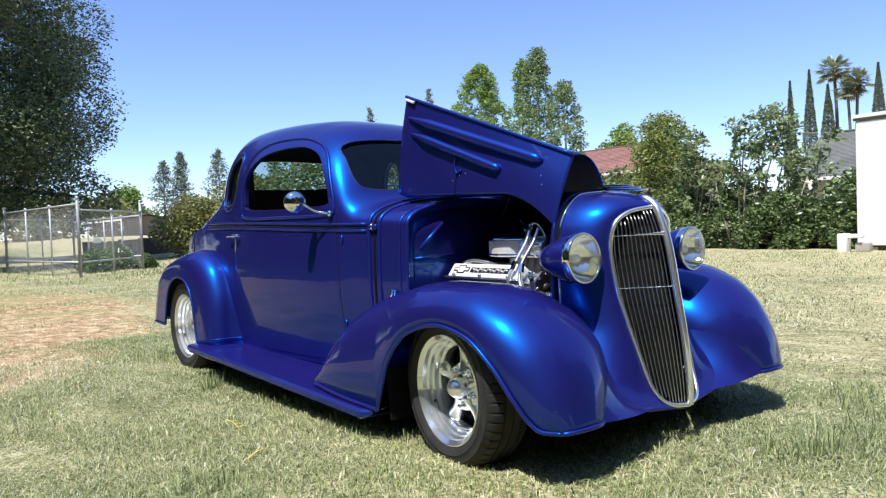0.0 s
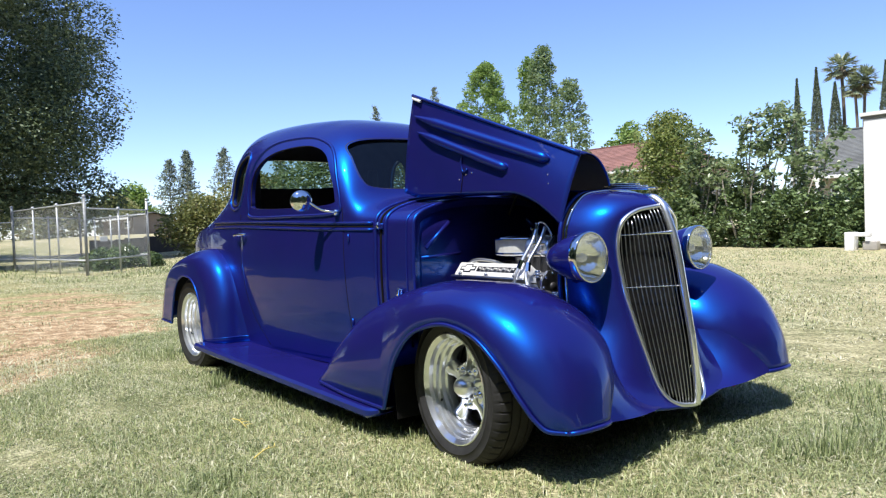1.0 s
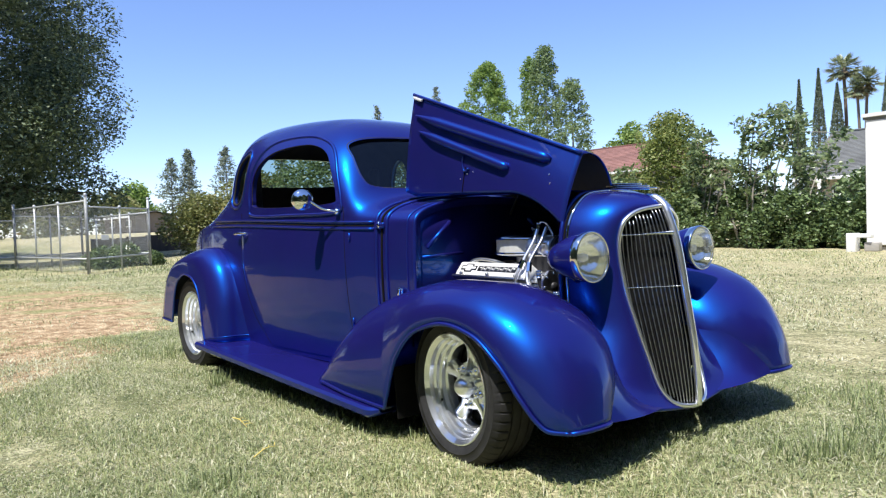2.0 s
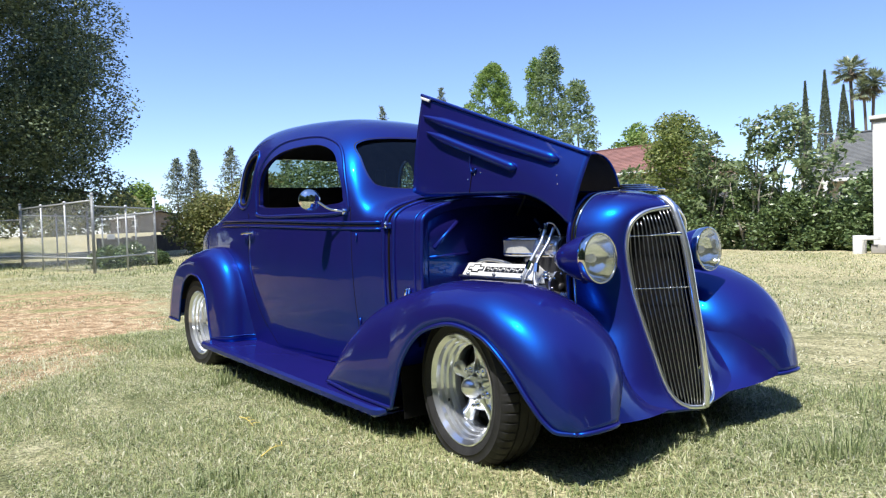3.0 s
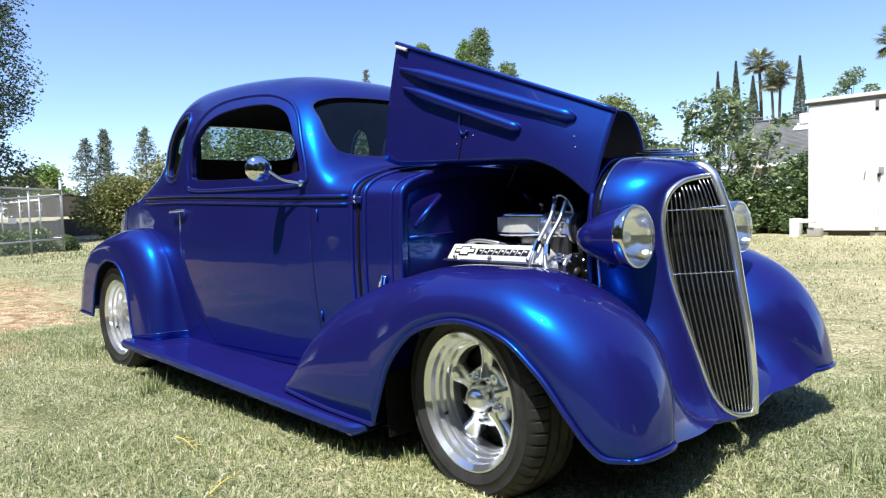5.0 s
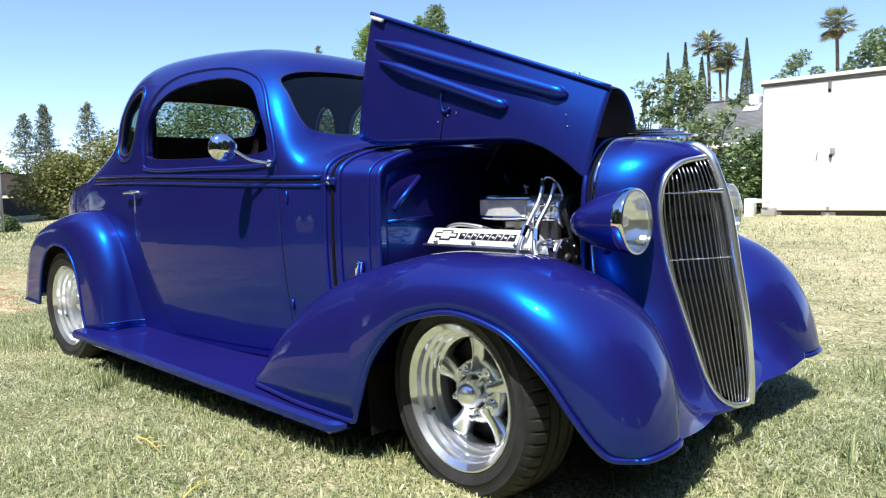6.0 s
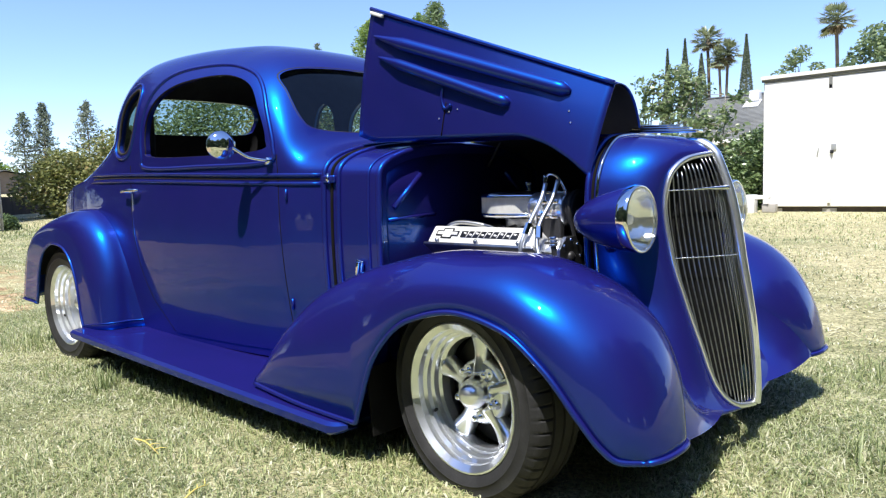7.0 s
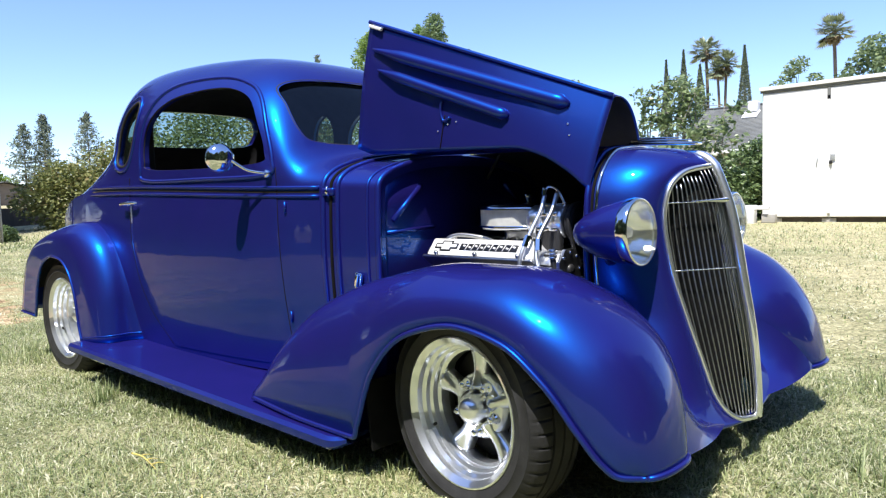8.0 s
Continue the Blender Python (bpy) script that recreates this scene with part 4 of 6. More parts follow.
# ---- wheels
def wheel(x, y, s, width, radius, steer, offset):
    """A five-spoke alloy wheel with a deep polished rim; its outer face looks along s."""
    m = pose(x, y, radius - 0.040, 0, 0, steer) @ pose(0, 0, 0, 90 * s, 0, 0)
    h = width / 2
    rim = 0.219
    barrel = lathe([(rim - 0.012, -h + 0.02), (rim - 0.02, -h + 0.05), (rim - 0.056, -0.02), (rim - 0.054, h - 0.088), (rim - 0.044, h - 0.082), (rim - 0.043, h - 0.064), (rim - 0.034, h - 0.058), (rim - 0.033, h - 0.044), (rim - 0.023, h - 0.036), (rim - 0.022, h - 0.018), (rim - 0.014, h - 0.011), (rim - 0.005, h - 0.003), (rim, h - 0.004), (rim + 0.002, h - 0.010), (rim - 0.002, h - 0.020)], m, 72)
    w = part("wheel", barrel, POLISHED, car, "polished five-spoke alloy wheel")
    w.data.set_sharp_from_angle(angle=radians(28))
    side = radius - rim
    prof = [(rim - 0.004, h - 0.016), (rim + 0.004, h - 0.004), (rim + side * 0.30, h + 0.004), (rim + side * 0.34, h + 0.0065), (rim + side * 0.38, h + 0.004), (rim + side * 0.62, h + 0.001), (rim + side * 0.66, h + 0.003), (rim + side * 0.70, h - 0.001), (rim + side * 0.86, h - 0.012), (radius - 0.0075, h - 0.020), (radius - 0.002, h - 0.036), (radius, h - 0.052)]
    for c in (0.42, 0.0, -0.42):
        p = c * h
        prof += [(radius, p + 0.006), (radius - 0.006, p + 0.005), (radius - 0.006, p - 0.005), (radius, p - 0.006)]
    prof += [(radius, -h + 0.042), (radius - 0.006, -h + 0.024), (rim + side * 0.8, -h + 0.008), (rim + side * 0.4, -h - 0.003), (rim, -h + 0.01)]

    def treads(p, k):
        cut = 0.005 if k % 7 == 0 else 0.0
        return [(r - cut if r > rim + side * 0.84 and a > 0.43 * h else r, a) for r, a in p]

    part("tyre", lathe(prof, m, 364, wobble=treads), RUBBER, w, "black low-profile tyre")
    w.children[-1].data.set_sharp_from_angle(angle=radians(38))
    disc = lathe([(0.0, h - offset - 0.06), (0.150, h - offset - 0.07), (0.168, h - offset - 0.072)], m, 40)
    part("brake_drum", disc, BLACK, w)
    hub = lathe([(0.0, h - offset + 0.062), (0.012, h - offset + 0.060), (0.024, h - offset + 0.053), (0.035, h - offset + 0.042), (0.043, h - offset + 0.026), (0.046, h - offset + 0.010), (0.046, h - offset + 0.004), (0.050, h - offset), (0.050, h - offset - 0.03)], m, 40)
    part("hub_cap", hub, POLISHED, w, "domed chrome hub cap")
    flange = lathe([(0.0, h - offset - 0.004), (0.086, h - offset - 0.006), (0.096, h - offset - 0.014), (0.100, h - offset - 0.05)], m, 40)
    part("hub_flange", flange, POLISHED, w)
    for k in range(5):
        a = math.tau * (k + 0.26) / 5
        turn = m @ pose(0, 0, 0, 0, 0, math.degrees(a))

        def spoke(t, c):
            r = 0.055 + (rim - 0.050 - 0.055) * t
            half = 0.0175 + 0.016 * t + 0.006 * t ** 4 + 0.010 * (1 - t) ** 6
            z = h - offset + 0.008 - 0.016 * math.sin(math.pi * t * 0.8)
            ang = math.pi * c
            return turn @ Vector((r, half * math.cos(ang), z - 0.040 + 0.042 * math.sin(ang) ** 0.6))

        bm = sheet(spoke, steps(0, 1, 12), steps(0.0, 1.0, 10))
        bmesh.ops.holes_fill(bm, edges=[e for e in bm.edges if e.is_boundary])
        bmesh.ops.recalc_face_normals(bm, faces=bm.faces)
        part("spoke", bm, POLISHED, w)
        a2 = a + math.pi / 5
        nut = lathe([(0.0, 0.020), (0.008, 0.019), (0.011, 0.012), (0.011, 0.002), (0.016, 0.0), (0.018, -0.01)], m @ pose(0.074 * math.cos(a2), 0.074 * math.sin(a2), h - offset + 0.001), 12)
        part("lug_nut", nut, CHROME, w)
    vm = m @ pose((rim - 0.036) * math.cos(1.15 * math.pi), (rim - 0.036) * math.sin(1.15 * math.pi), h - 0.055)
    d = (m.to_3x3() @ Vector((-math.cos(1.15 * math.pi), -math.sin(1.15 * math.pi), 0.5))).normalized()
    c = vm.translation
    part("valve", tube([c, c + d * 0.022], 0.005), RUBBER, w)


wheel(-0.012, -0.710, 1, 0.195, 0.312, -7, 0.080)
wheel(-0.012, 0.710, -1, 0.195, 0.312, -7, 0.080)
wheel(-2.85, -0.675, 1, 0.250, 0.325, 0, 0.11)
wheel(-2.85, 0.675, -1, 0.250, 0.325, 0, 0.11)

# ---- raised hood: two side panels and a nearly flat top, tail end high
HOOD_TOP = curve((-0.815, 1.570), (0.175, 1.183))
HOOD_LOW = curve((-0.905, 1.085), (-0.80, 1.055), (-0.48, 1.048), (-0.16, 1.040), (-0.05, 1.010), (0.045, 0.955), (0.125, 0.888))


def hood_side(t, f, s, out=0.0):
    """t along the panel from tail to nose, f from the lower edge to the upper."""
    lo = Vector((-0.905 + 1.03 * t, 0, HOOD_LOW(-0.905 + 1.03 * t)))
    hi = Vector((-0.815 + 0.99 * t, 0, HOOD_TOP(-0.815 + 0.99 * t)))
    p = lo + (hi - lo) * f
    y = 0.350 - 0.042 * t - (0.012 + 0.066 * t) * f + 0.010 * math.sin(math.pi * f)
    return Vector((p.x, -s * (y + out), p.z))


hood = part("hood", thick(sheet(lambda t, f: hood_side(t, f, 1), steps(0, 1, 40), steps(0, 1, 20)), 0.004), PAINT, car, "raised blue hood with speed ribs on its side")
# pressed speed ribs
for t0, t1, f0, f1, r in ((0.040, 0.875, 0.810, 0.750, 0.025), (0.075, 0.680, 0.665, 0.410, 0.021)):
    a, b = hood_side(t0, f0, 1, 0.008), hood_side(t1, f1, 1, 0.006)
    pts = [a.lerp(b, k) for k in steps(0, 1, 30)]
    part("speed_rib", tube(pts, lambda k: r * min(1.0, 0.22 + 4.5 * k, 0.35 + (1 - k) * 30), sides=12), PAINT, hood)
cpt = hood_side(0.42, 0.40, 1, 0.006)
bm = tube(spline([cpt + Vector((-0.02, 0, 0.04)), cpt + Vector((-0.026, 0, 0.0)), cpt + Vector((-0.012, 0, -0.035)), cpt + Vector((0.018, 0, -0.025))], 5), 0.006)
part("hood_clip", bm, PAINT, hood)
seam = [hood_side(0.415, f, 1, 0.0012) for f in steps(0.03, 0.36, 10)]
part("hood_seam", tube(seam, 0.0022, sides=6), NEAR_BLACK, hood)
for kind, t, f, sides in (("hood_rivet", 0.435, 0.27, 8), ("hood_rivet", 0.470, 0.30, 8), ("hood_rivet", 0.395, 0.20, 8), ("hood_screw", 0.89, 0.52, 10), ("hood_screw", 0.905, 0.40, 10)):
    at = Matrix.Translation(hood_side(t, f, 1, 0.0025)) @ pose(0, 0, 0, 90, 0, 0)
    part(kind, lathe([(0.0, 0.002), (0.003, 0.0015), (0.004, 0.0)], at, sides), CHROME, hood)


def hood_top(t, c):
    """The lifted half of the top, from its outer crease over to the hinge in the middle of the car."""
    p = hood_side(t, 1.0, 1)
    hinge = Vector((-0.94 + 1.09 * t, 0.0, 1.062 - 0.03 * t))
    bend = Vector(((p.x + hinge.x) / 2, p.y * 0.30, p.z + 0.035))
    return p * (1 - c) ** 2 + bend * (2 * c * (1 - c)) + hinge * c * c


bm = thick(sheet(hood_top, steps(0, 1, 24), steps(0, 1, 18)), 0.004)
part("hood_top", bm, PAINT, hood)
# the other half lies shut
def shut_half(t, q):
    a, b = body_at(-0.63, 0.28 + 0.72 * (1 - q)), nose_at(-0.62 * q, 0.0)
    a = Vector((a.x, -a.y, a.z))
    p = a.lerp(b, t)
    return p + Vector((0, 0.006 * q, 0.006 * (1 - q) + 0.020 * (1 - q) ** 3))


bm = thick(sheet(shut_half, steps(0, 1, 20), steps(0, 1, 24)), 0.004)
part("shut_hood_half", bm, PAINT, hood)
bm = sheet(lambda t, q: shut_half(t, q) + Vector((0, -0.012 * q, -0.012)), steps(0.01, 0.99, 12), steps(0, 1, 12))
part("hood_lining", bm, BLACK, hood)
# dark lining inside
bm = sheet(lambda t, f: hood_side(t, f, 1, -0.008), steps(0.005, 0.995, 20), steps(0.01, 0.99, 8))
part("hood_lining", bm, BLACK, hood)
bm = sheet(lambda t, c: hood_top(t, c) + Vector((0, -0.008, -0.008)), steps(0.003, 0.997, 12), steps(0.03, 0.97, 12))
part("hood_lining", bm, BLACK, hood)
edge = [hood_side(t, 1.0, 1) + Vector((0, -0.004, 0.002)) for t in steps(0, 1, 20)]
part("hood_bead", tube(edge, 0.008, sides=8), PAINT, hood)
corner = hood_side(0.0, 1.0, 1)
part("corner_cap", box((0.070, 0.012, 0.013), Matrix.Translation(corner + Vector((0.034, -0.006, -0.026))) @ pose(0, 0, 0, 0, 21, 0), 0.004), WHITE_ENAMEL, hood, "bare white corner cap")
# props that hold it
part("hood_prop", tube([(-0.60, 0.10, 0.95), (-0.45, 0.06, 1.12)], 0.006), BLACK, hood)


# ---- engine
def engine():
    e = part("engine", box((0.62, 0.40, 0.34), pose(-0.34, 0, 0.46), 0.03), BLACK, car, "dressed V8 with chrome and white covers")
    for s in (1, -1):
        m = pose(-0.345, -0.250 * s, 0.668, -38 * s, 0, 0) @ pose(0, 0, 0, 0, 2.2, -3.0 if s > 0 else 0)
        cover = box((0.515, 0.085, 0.080), m, 0.016, segments=3)
        c = part("valve_cover", cover, WHITE_ENAMEL, e, "white valve cover with a dark raised badge")
        face = m @ pose(0, -0.0435 * s, 0.0)
        # the badge and its raised mark, as plain shapes
        bar = box((0.118, 0.004, 0.024), face @ pose(-0.165, 0, 0.002), 0.001)
        box((0.056, 0.0042, 0.046), face @ pose(-0.165, 0, 0.002), 0.001, bar)
        part("badge", bar, BLACK_ENAMEL, c, "black badge")
        inner = box((0.104, 0.0050, 0.012), face @ pose(-0.165, 0, 0.002), 0.001)
        box((0.042, 0.0052, 0.034), face @ pose(-0.165, 0, 0.002), 0.001, inner)
        part("badge_infill", inner, WHITE_ENAMEL, c)
        mark = box((0.275, 0.004, 0.028), face @ pose(0.045, 0, 0.0), 0.001)
        part("raised_mark", mark, BLACK_ENAMEL, c, "black raised mark")
        for k in range(8):
            part("mark_gap", box((0.0035, 0.005, 0.030), face @ pose(-0.058 + 0.0300 * k, 0, 0.0, 0, 14, 0), 0.0), WHITE_ENAMEL, c)
        for k in range(9):
            part("mark_infill", box((0.013, 0.005, 0.007), face @ pose(-0.073 + 0.0300 * k, 0, 0.001 + 0.003 * (-1) ** k, 0, 14, 0), 0.0), WHITE_ENAMEL, c)
        part("gasket", box((0.535, 0.095, 0.012), m @ pose(0, 0, -0.046), 0.004), STEEL, c)
        for k in (-0.2, 0.0, 0.2):
            part("bolt", lathe([(0, 0.01), (0.008, 0.008), (0.009, 0.0)], m @ pose(k, -0.046 * s, -0.032, 90 * s, 0, 0), 10), STEEL, c)
        # breather and hose
        part("breather", lathe([(0, 0.035), (0.014, 0.034), (0.016, 0.026), (0.010, 0.02), (0.010, 0.0)], m @ pose(-0.20, 0, 0.040), 16), CHROME, c)
    # air cleaner
    am = pose(-0.295, -0.04, 0.763) @ Matrix.Diagonal((1.22, 1.22, 1.08, 1))
    pleats = lathe([(0.150, 0.0), (0.150, 0.062)], am, 260, wobble=lambda p, k: [(r - (0.0025 if k % 2 else 0), h) for r, h in p])
    air = part("air_cleaner", pleats, FILTER, e, "round chrome-lidded air cleaner with a pleated filter")
    part("lid", lathe([(0.0, 0.082), (0.10, 0.080), (0.150, 0.074), (0.160, 0.066), (0.160, 0.060)], am, 60), CHROME, air)
    part("base", lathe([(0.158, 0.006), (0.162, 0.0), (0.155, -0.008), (0.07, -0.02)], am, 60), CHROME, air)
    part("wing_nut", lathe([(0.0, 0.110), (0.012, 0.108), (0.012, 0.098), (0.006, 0.092), (0.006, 0.080)], am, 14), CHROME, air)
    part("carburettor", box((0.16, 0.14, 0.10), pose(-0.30, -0.02, 0.735), 0.02), STEEL, e)
    part("manifold", box((0.44, 0.26, 0.07), pose(-0.32, 0, 0.655), 0.02), STEEL, e)
    for k in range(6):
        x = -0.45 + 0.06 * k
        part("runner", tube(spline([(x, -0.02, 0.70), (x, -0.12, 0.70), (x, -0.19, 0.655)], 4), 0.018), STEEL, e)
    hoses = (
        ([(-0.545, -0.24, 0.695), (-0.535, -0.235, 0.722), (-0.49, -0.215, 0.734), (-0.40, -0.19, 0.722), (-0.34, -0.17, 0.70)], 0.009, STEEL, "braided_hose"),
        ([(-0.10, -0.22, 0.875), (-0.10, -0.25, 0.82), (-0.115, -0.30, 0.74), (-0.125, -0.34, 0.66), (-0.12, -0.35, 0.56)], 0.008, POLISHED, "braided_line"),
        ([(-0.055, -0.21, 0.885), (-0.055, -0.25, 0.82), (-0.07, -0.31, 0.73), (-0.055, -0.34, 0.65), (0.0, -0.35, 0.595), (0.11, -0.34, 0.585)], 0.008, POLISHED, "braided_line"),
        ([(-0.11, -0.20, 0.88), (-0.10, -0.20, 0.905), (-0.07, -0.19, 0.895), (-0.035, -0.19, 0.84)], 0.005, CHROME, "fuel_line"),
        ([(-0.115, -0.21, 0.80), (-0.11, -0.205, 0.905)], 0.008, CHROME, "fuel_line"),
    )
    for pts, r, mat, name in hoses:
        part(name, tube(spline(pts, 6), r, sides=10), mat, e)
    for pts, _, mat, name in hoses[1:3]:
        p0 = Vector(pts[2])
        p1 = Vector(pts[3])
        d = (p1 - p0).normalized()
        part("hose_fitting", tube([p0, p0 + d * 0.04], 0.013, sides=6), CHROME, e, smooth=False)
        q = Vector(pts[-1])
        part("hose_fitting", tube([q, q + Vector((0.0, 0, -0.02))], 0.012, sides=6), CHROME, e, smooth=False)
    # compressor with its clutch, alternator, pulleys and belts at the front
    cm = pose(-0.07, -0.17, 0.785, 0, 90, 0)
    comp = part("compressor", lathe([(0.0, -0.11), (0.05, -0.11), (0.058, -0.10), (0.058, -0.05), (0.052, -0.045), (0.052, -0.03), (0.060, -0.025), (0.060, 0.03), (0.05, 0.04), (0.0, 0.04)], cm, 30), POLISHED, e, "polished compressor")
    for k in range(7):
        a = math.tau * k / 7
        part("fin", box((0.085, 0.010, 0.012), pose(-0.09, -0.17 + 0.058 * math.cos(a), 0.785 + 0.058 * math.sin(a)), 0.003), CHROME, comp)
    part("pulley", lathe([(0.0, 0.05), (0.055, 0.05), (0.064, 0.055), (0.056, 0.065), (0.064, 0.075), (0.05, 0.08), (0.0, 0.08)], cm, 36), BLACK, comp)
    part("compressor_mount", box((0.10, 0.03, 0.17), pose(-0.09, -0.21, 0.69), 0.008), BLACK, e)
    alt = pose(-0.03, -0.23, 0.62, 0, 90, 0)
    al = part("alternator", lathe([(0.0, -0.08), (0.05, -0.08), (0.064, -0.06), (0.066, 0.0), (0.058, 0.03), (0.0, 0.03)], alt, 30), POLISHED, e)
    for k in range(10):
        a = math.tau * k / 10
        part("vent", box((0.05, 0.006, 0.016), alt @ pose(0.060 * math.cos(a), 0.060 * math.sin(a), -0.02, 0, 0, math.degrees(a)) @ pose(0, 0, 0, 0, 90, 0), 0.0), BLACK, al)
    part("crank_pulley", lathe([(0.0, 0.06), (0.08, 0.06), (0.088, 0.07), (0.08, 0.08), (0.0, 0.085)], pose(0.02, 0, 0.42, 0, 90, 0), 36), STEEL, e)
    for y0, z0, y1, z1 in ((-0.17, 0.785, 0.0, 0.42), (-0.23, 0.62, 0.0, 0.42)):
        d = Vector((0, y1 - y0, z1 - z0)).normalized()
        nrm = Vector((0, -d.z, d.y))
        loop = []
        for a in steps(0, math.pi, 10):
            loop.append(Vector((0.0, y0, z0)) + (nrm * math.cos(a) - d * math.sin(a)) * 0.062)
        for a in steps(0, math.pi, 10):
            loop.append(Vector((0.0, y1, z1)) + (-nrm * math.cos(a) + d * math.sin(a)) * 0.085)
        part("belt", tube(loop, 0.007, closed=True, sides=6), RUBBER, e)
    part("coolant_pipe", tube(spline([(-0.02, 0.05, 0.70), (0.04, 0.0, 0.76), (0.09, 0.0, 0.80)], 6), 0.024), CHROME, e)
    part("header_pipe", tube(spline([(-0.1, -0.30, 0.55), (-0.08, -0.36, 0.52), (-0.12, -0.38, 0.42), (-0.2, -0.36, 0.3)], 6), 0.022), CHROME, e)
    part("radiator", box((0.05, 0.52, 0.62), pose(0.16, 0, 0.62), 0.01), BLACK, car)
    # line with ribbed crimp fittings along the inner edge of the fender
    rod = part("line_fitting", tube([(0.045, -0.300, 0.603), (0.175, -0.300, 0.600)], 0.0075, sides=12), CHROME, car, "chrome line with ribbed fittings")
    for k in range(5):
        x = 0.066 + 0.013 * k
        part("crimp", lathe([(0.0078, -0.004), (0.0135, -0.003), (0.0135, 0.003), (0.0078, 0.004)], pose(x, -0.300, 0.602, 0, 90, 0), 16), CHROME, rod)
    part("nut", tube([(0.142, -0.300, 0.6008), (0.160, -0.300, 0.6004)], 0.014, sides=6), CHROME, rod, smooth=False)
    elbow = part("line_elbow", tube(spline([(0.045, -0.300, 0.603), (0.015, -0.303, 0.610), (-0.005, -0.310, 0.635), (-0.010, -0.315, 0.670)], 6), 0.010, sides=12), RUBBER, car, "black rubber line elbow")
    for k in range(3):
        part("crimp", lathe([(0.0102, -0.004), (0.0145, -0.003), (0.0145, 0.003), (0.0102, 0.004)], pose(-0.010, -0.315, 0.672 + 0.012 * k), 16), CHROME, elbow)
    part("washer_nozzle", lathe([(0.0, 0.052), (0.007, 0.050), (0.009, 0.040), (0.009, 0.008), (0.012, 0.004), (0.012, 0.0), (0.0, 0.0)], pose(0.132, -0.300, 0.638, 0, 8, 0), 16), WHITE_ENAMEL, car, "small white plastic fitting")
    # faceted alternator bracket with a round boss
    rim = [(-0.255 + 0.074 * math.cos(math.tau * (k + 0.5) / 8), 0.628 + 0.074 * math.sin(math.tau * (k + 0.5) / 8)) for k in range(8)]
    bracket = part("bracket_plate", prism(rim, 0.008, 0.020, "x"), STEEL, e, "grey eight-sided bracket plate", smooth=False)
    part("boss", lathe([(0.0, 0.010), (0.014, 0.009), (0.018, 0.004), (0.019, 0.0)], pose(0.020, -0.255, 0.628, 0, 90, 0), 24), BLACK, bracket)
    for k in range(8):
        a = math.tau * k / 8
        part("bolt", lathe([(0.0, 0.006), (0.005, 0.005), (0.006, 0.0)], pose(0.020, -0.255 + 0.058 * math.cos(a), 0.628 + 0.058 * math.sin(a), 0, 90, 0), 8), CHROME, bracket)
    # ribbed fan shroud between engine and radiator
    shroud = part("fan_shroud", box((0.030, 0.50, 0.46), pose(0.118, 0, 0.64), 0.012), BLACK, car, "black ribbed fan shroud")
    for k in range(9):
        part("rib", box((0.010, 0.010, 0.42), pose(0.100, -0.22 + 0.055 * k, 0.64), 0.003), BLACK_ENAMEL, shroud)


engine()


# ---------------------------------------------------------------- plants
BARK = plain("bark", (0.16, 0.12, 0.09), 0.9, 0.0, 0.4, 3, 30, 0.6, stretch=(1, 1, 0.25))
PALE_BARK = plain("pale_bark", (0.36, 0.33, 0.28), 0.9, 0.0, 0.3, 3, 30, 0.4)
OAK_LEAF = leafy("oak_leaf", (0.040, 0.064, 0.030), (0.235, 0.290, 0.150), 0.5, 0.18)
MAPLE_LEAF = leafy("maple_leaf", (0.150, 0.240, 0.055), (0.420, 0.540, 0.160), 0.45, 0.45)
SHRUB_LEAF = leafy("shrub_leaf", (0.100, 0.155, 0.070), (0.390, 0.470, 0.240), 0.35, 0.4)
HEDGE_LEAF = leafy("hedge_leaf", (0.060, 0.105, 0.040), (0.250, 0.330, 0.135), 0.35, 0.2)
OLIVE_LEAF = leafy("olive_leaf", (0.150, 0.180, 0.058), (0.390, 0.400, 0.160), 0.5, 0.38, (0.40, 0.28, 0.13))
GOLD_LEAF = leafy("yellowing_leaf", (0.150, 0.205, 0.060), (0.420, 0.470, 0.160), 0.5, 0.45, (0.50, 0.47, 0.15))
PALE_LEAF = leafy("pale_green_leaf", (0.150, 0.210, 0.085), (0.380, 0.470, 0.230), 0.45, 0.45)
PINE_LEAF = leafy("pine_needles", (0.150, 0.180, 0.130), (0.340, 0.380, 0.290), 0.6, 0.25)
CYPRESS_LEAF = leafy("cypress_needles", (0.095, 0.120, 0.080), (0.200, 0.230, 0.150), 0.6, 0.1)
PALM_LEAF = leafy("palm_frond", (0.170, 0.205, 0.115), (0.420, 0.450, 0.280), 0.4, 0.15)
DEAD_FROND = leafy("dead_palm_frond", (0.170, 0.135, 0.085), (0.340, 0.270, 0.175), 0.8, 0.1)
GRASS_BLADE = leafy("grass_blade", (0.105, 0.155, 0.052), (0.570, 0.605, 0.300), 0.40, 0.4, (0.84, 0.81, 0.55))
DRY_BLADE = leafy("dry_grass_blade", (0.48, 0.435, 0.28), (0.80, 0.76, 0.56), 0.6, 0.3)
WEED_LEAF = leafy("weed_leaf", (0.170, 0.220, 0.085), (0.460, 0.510, 0.250), 0.45, 0.4, (0.55, 0.52, 0.30))


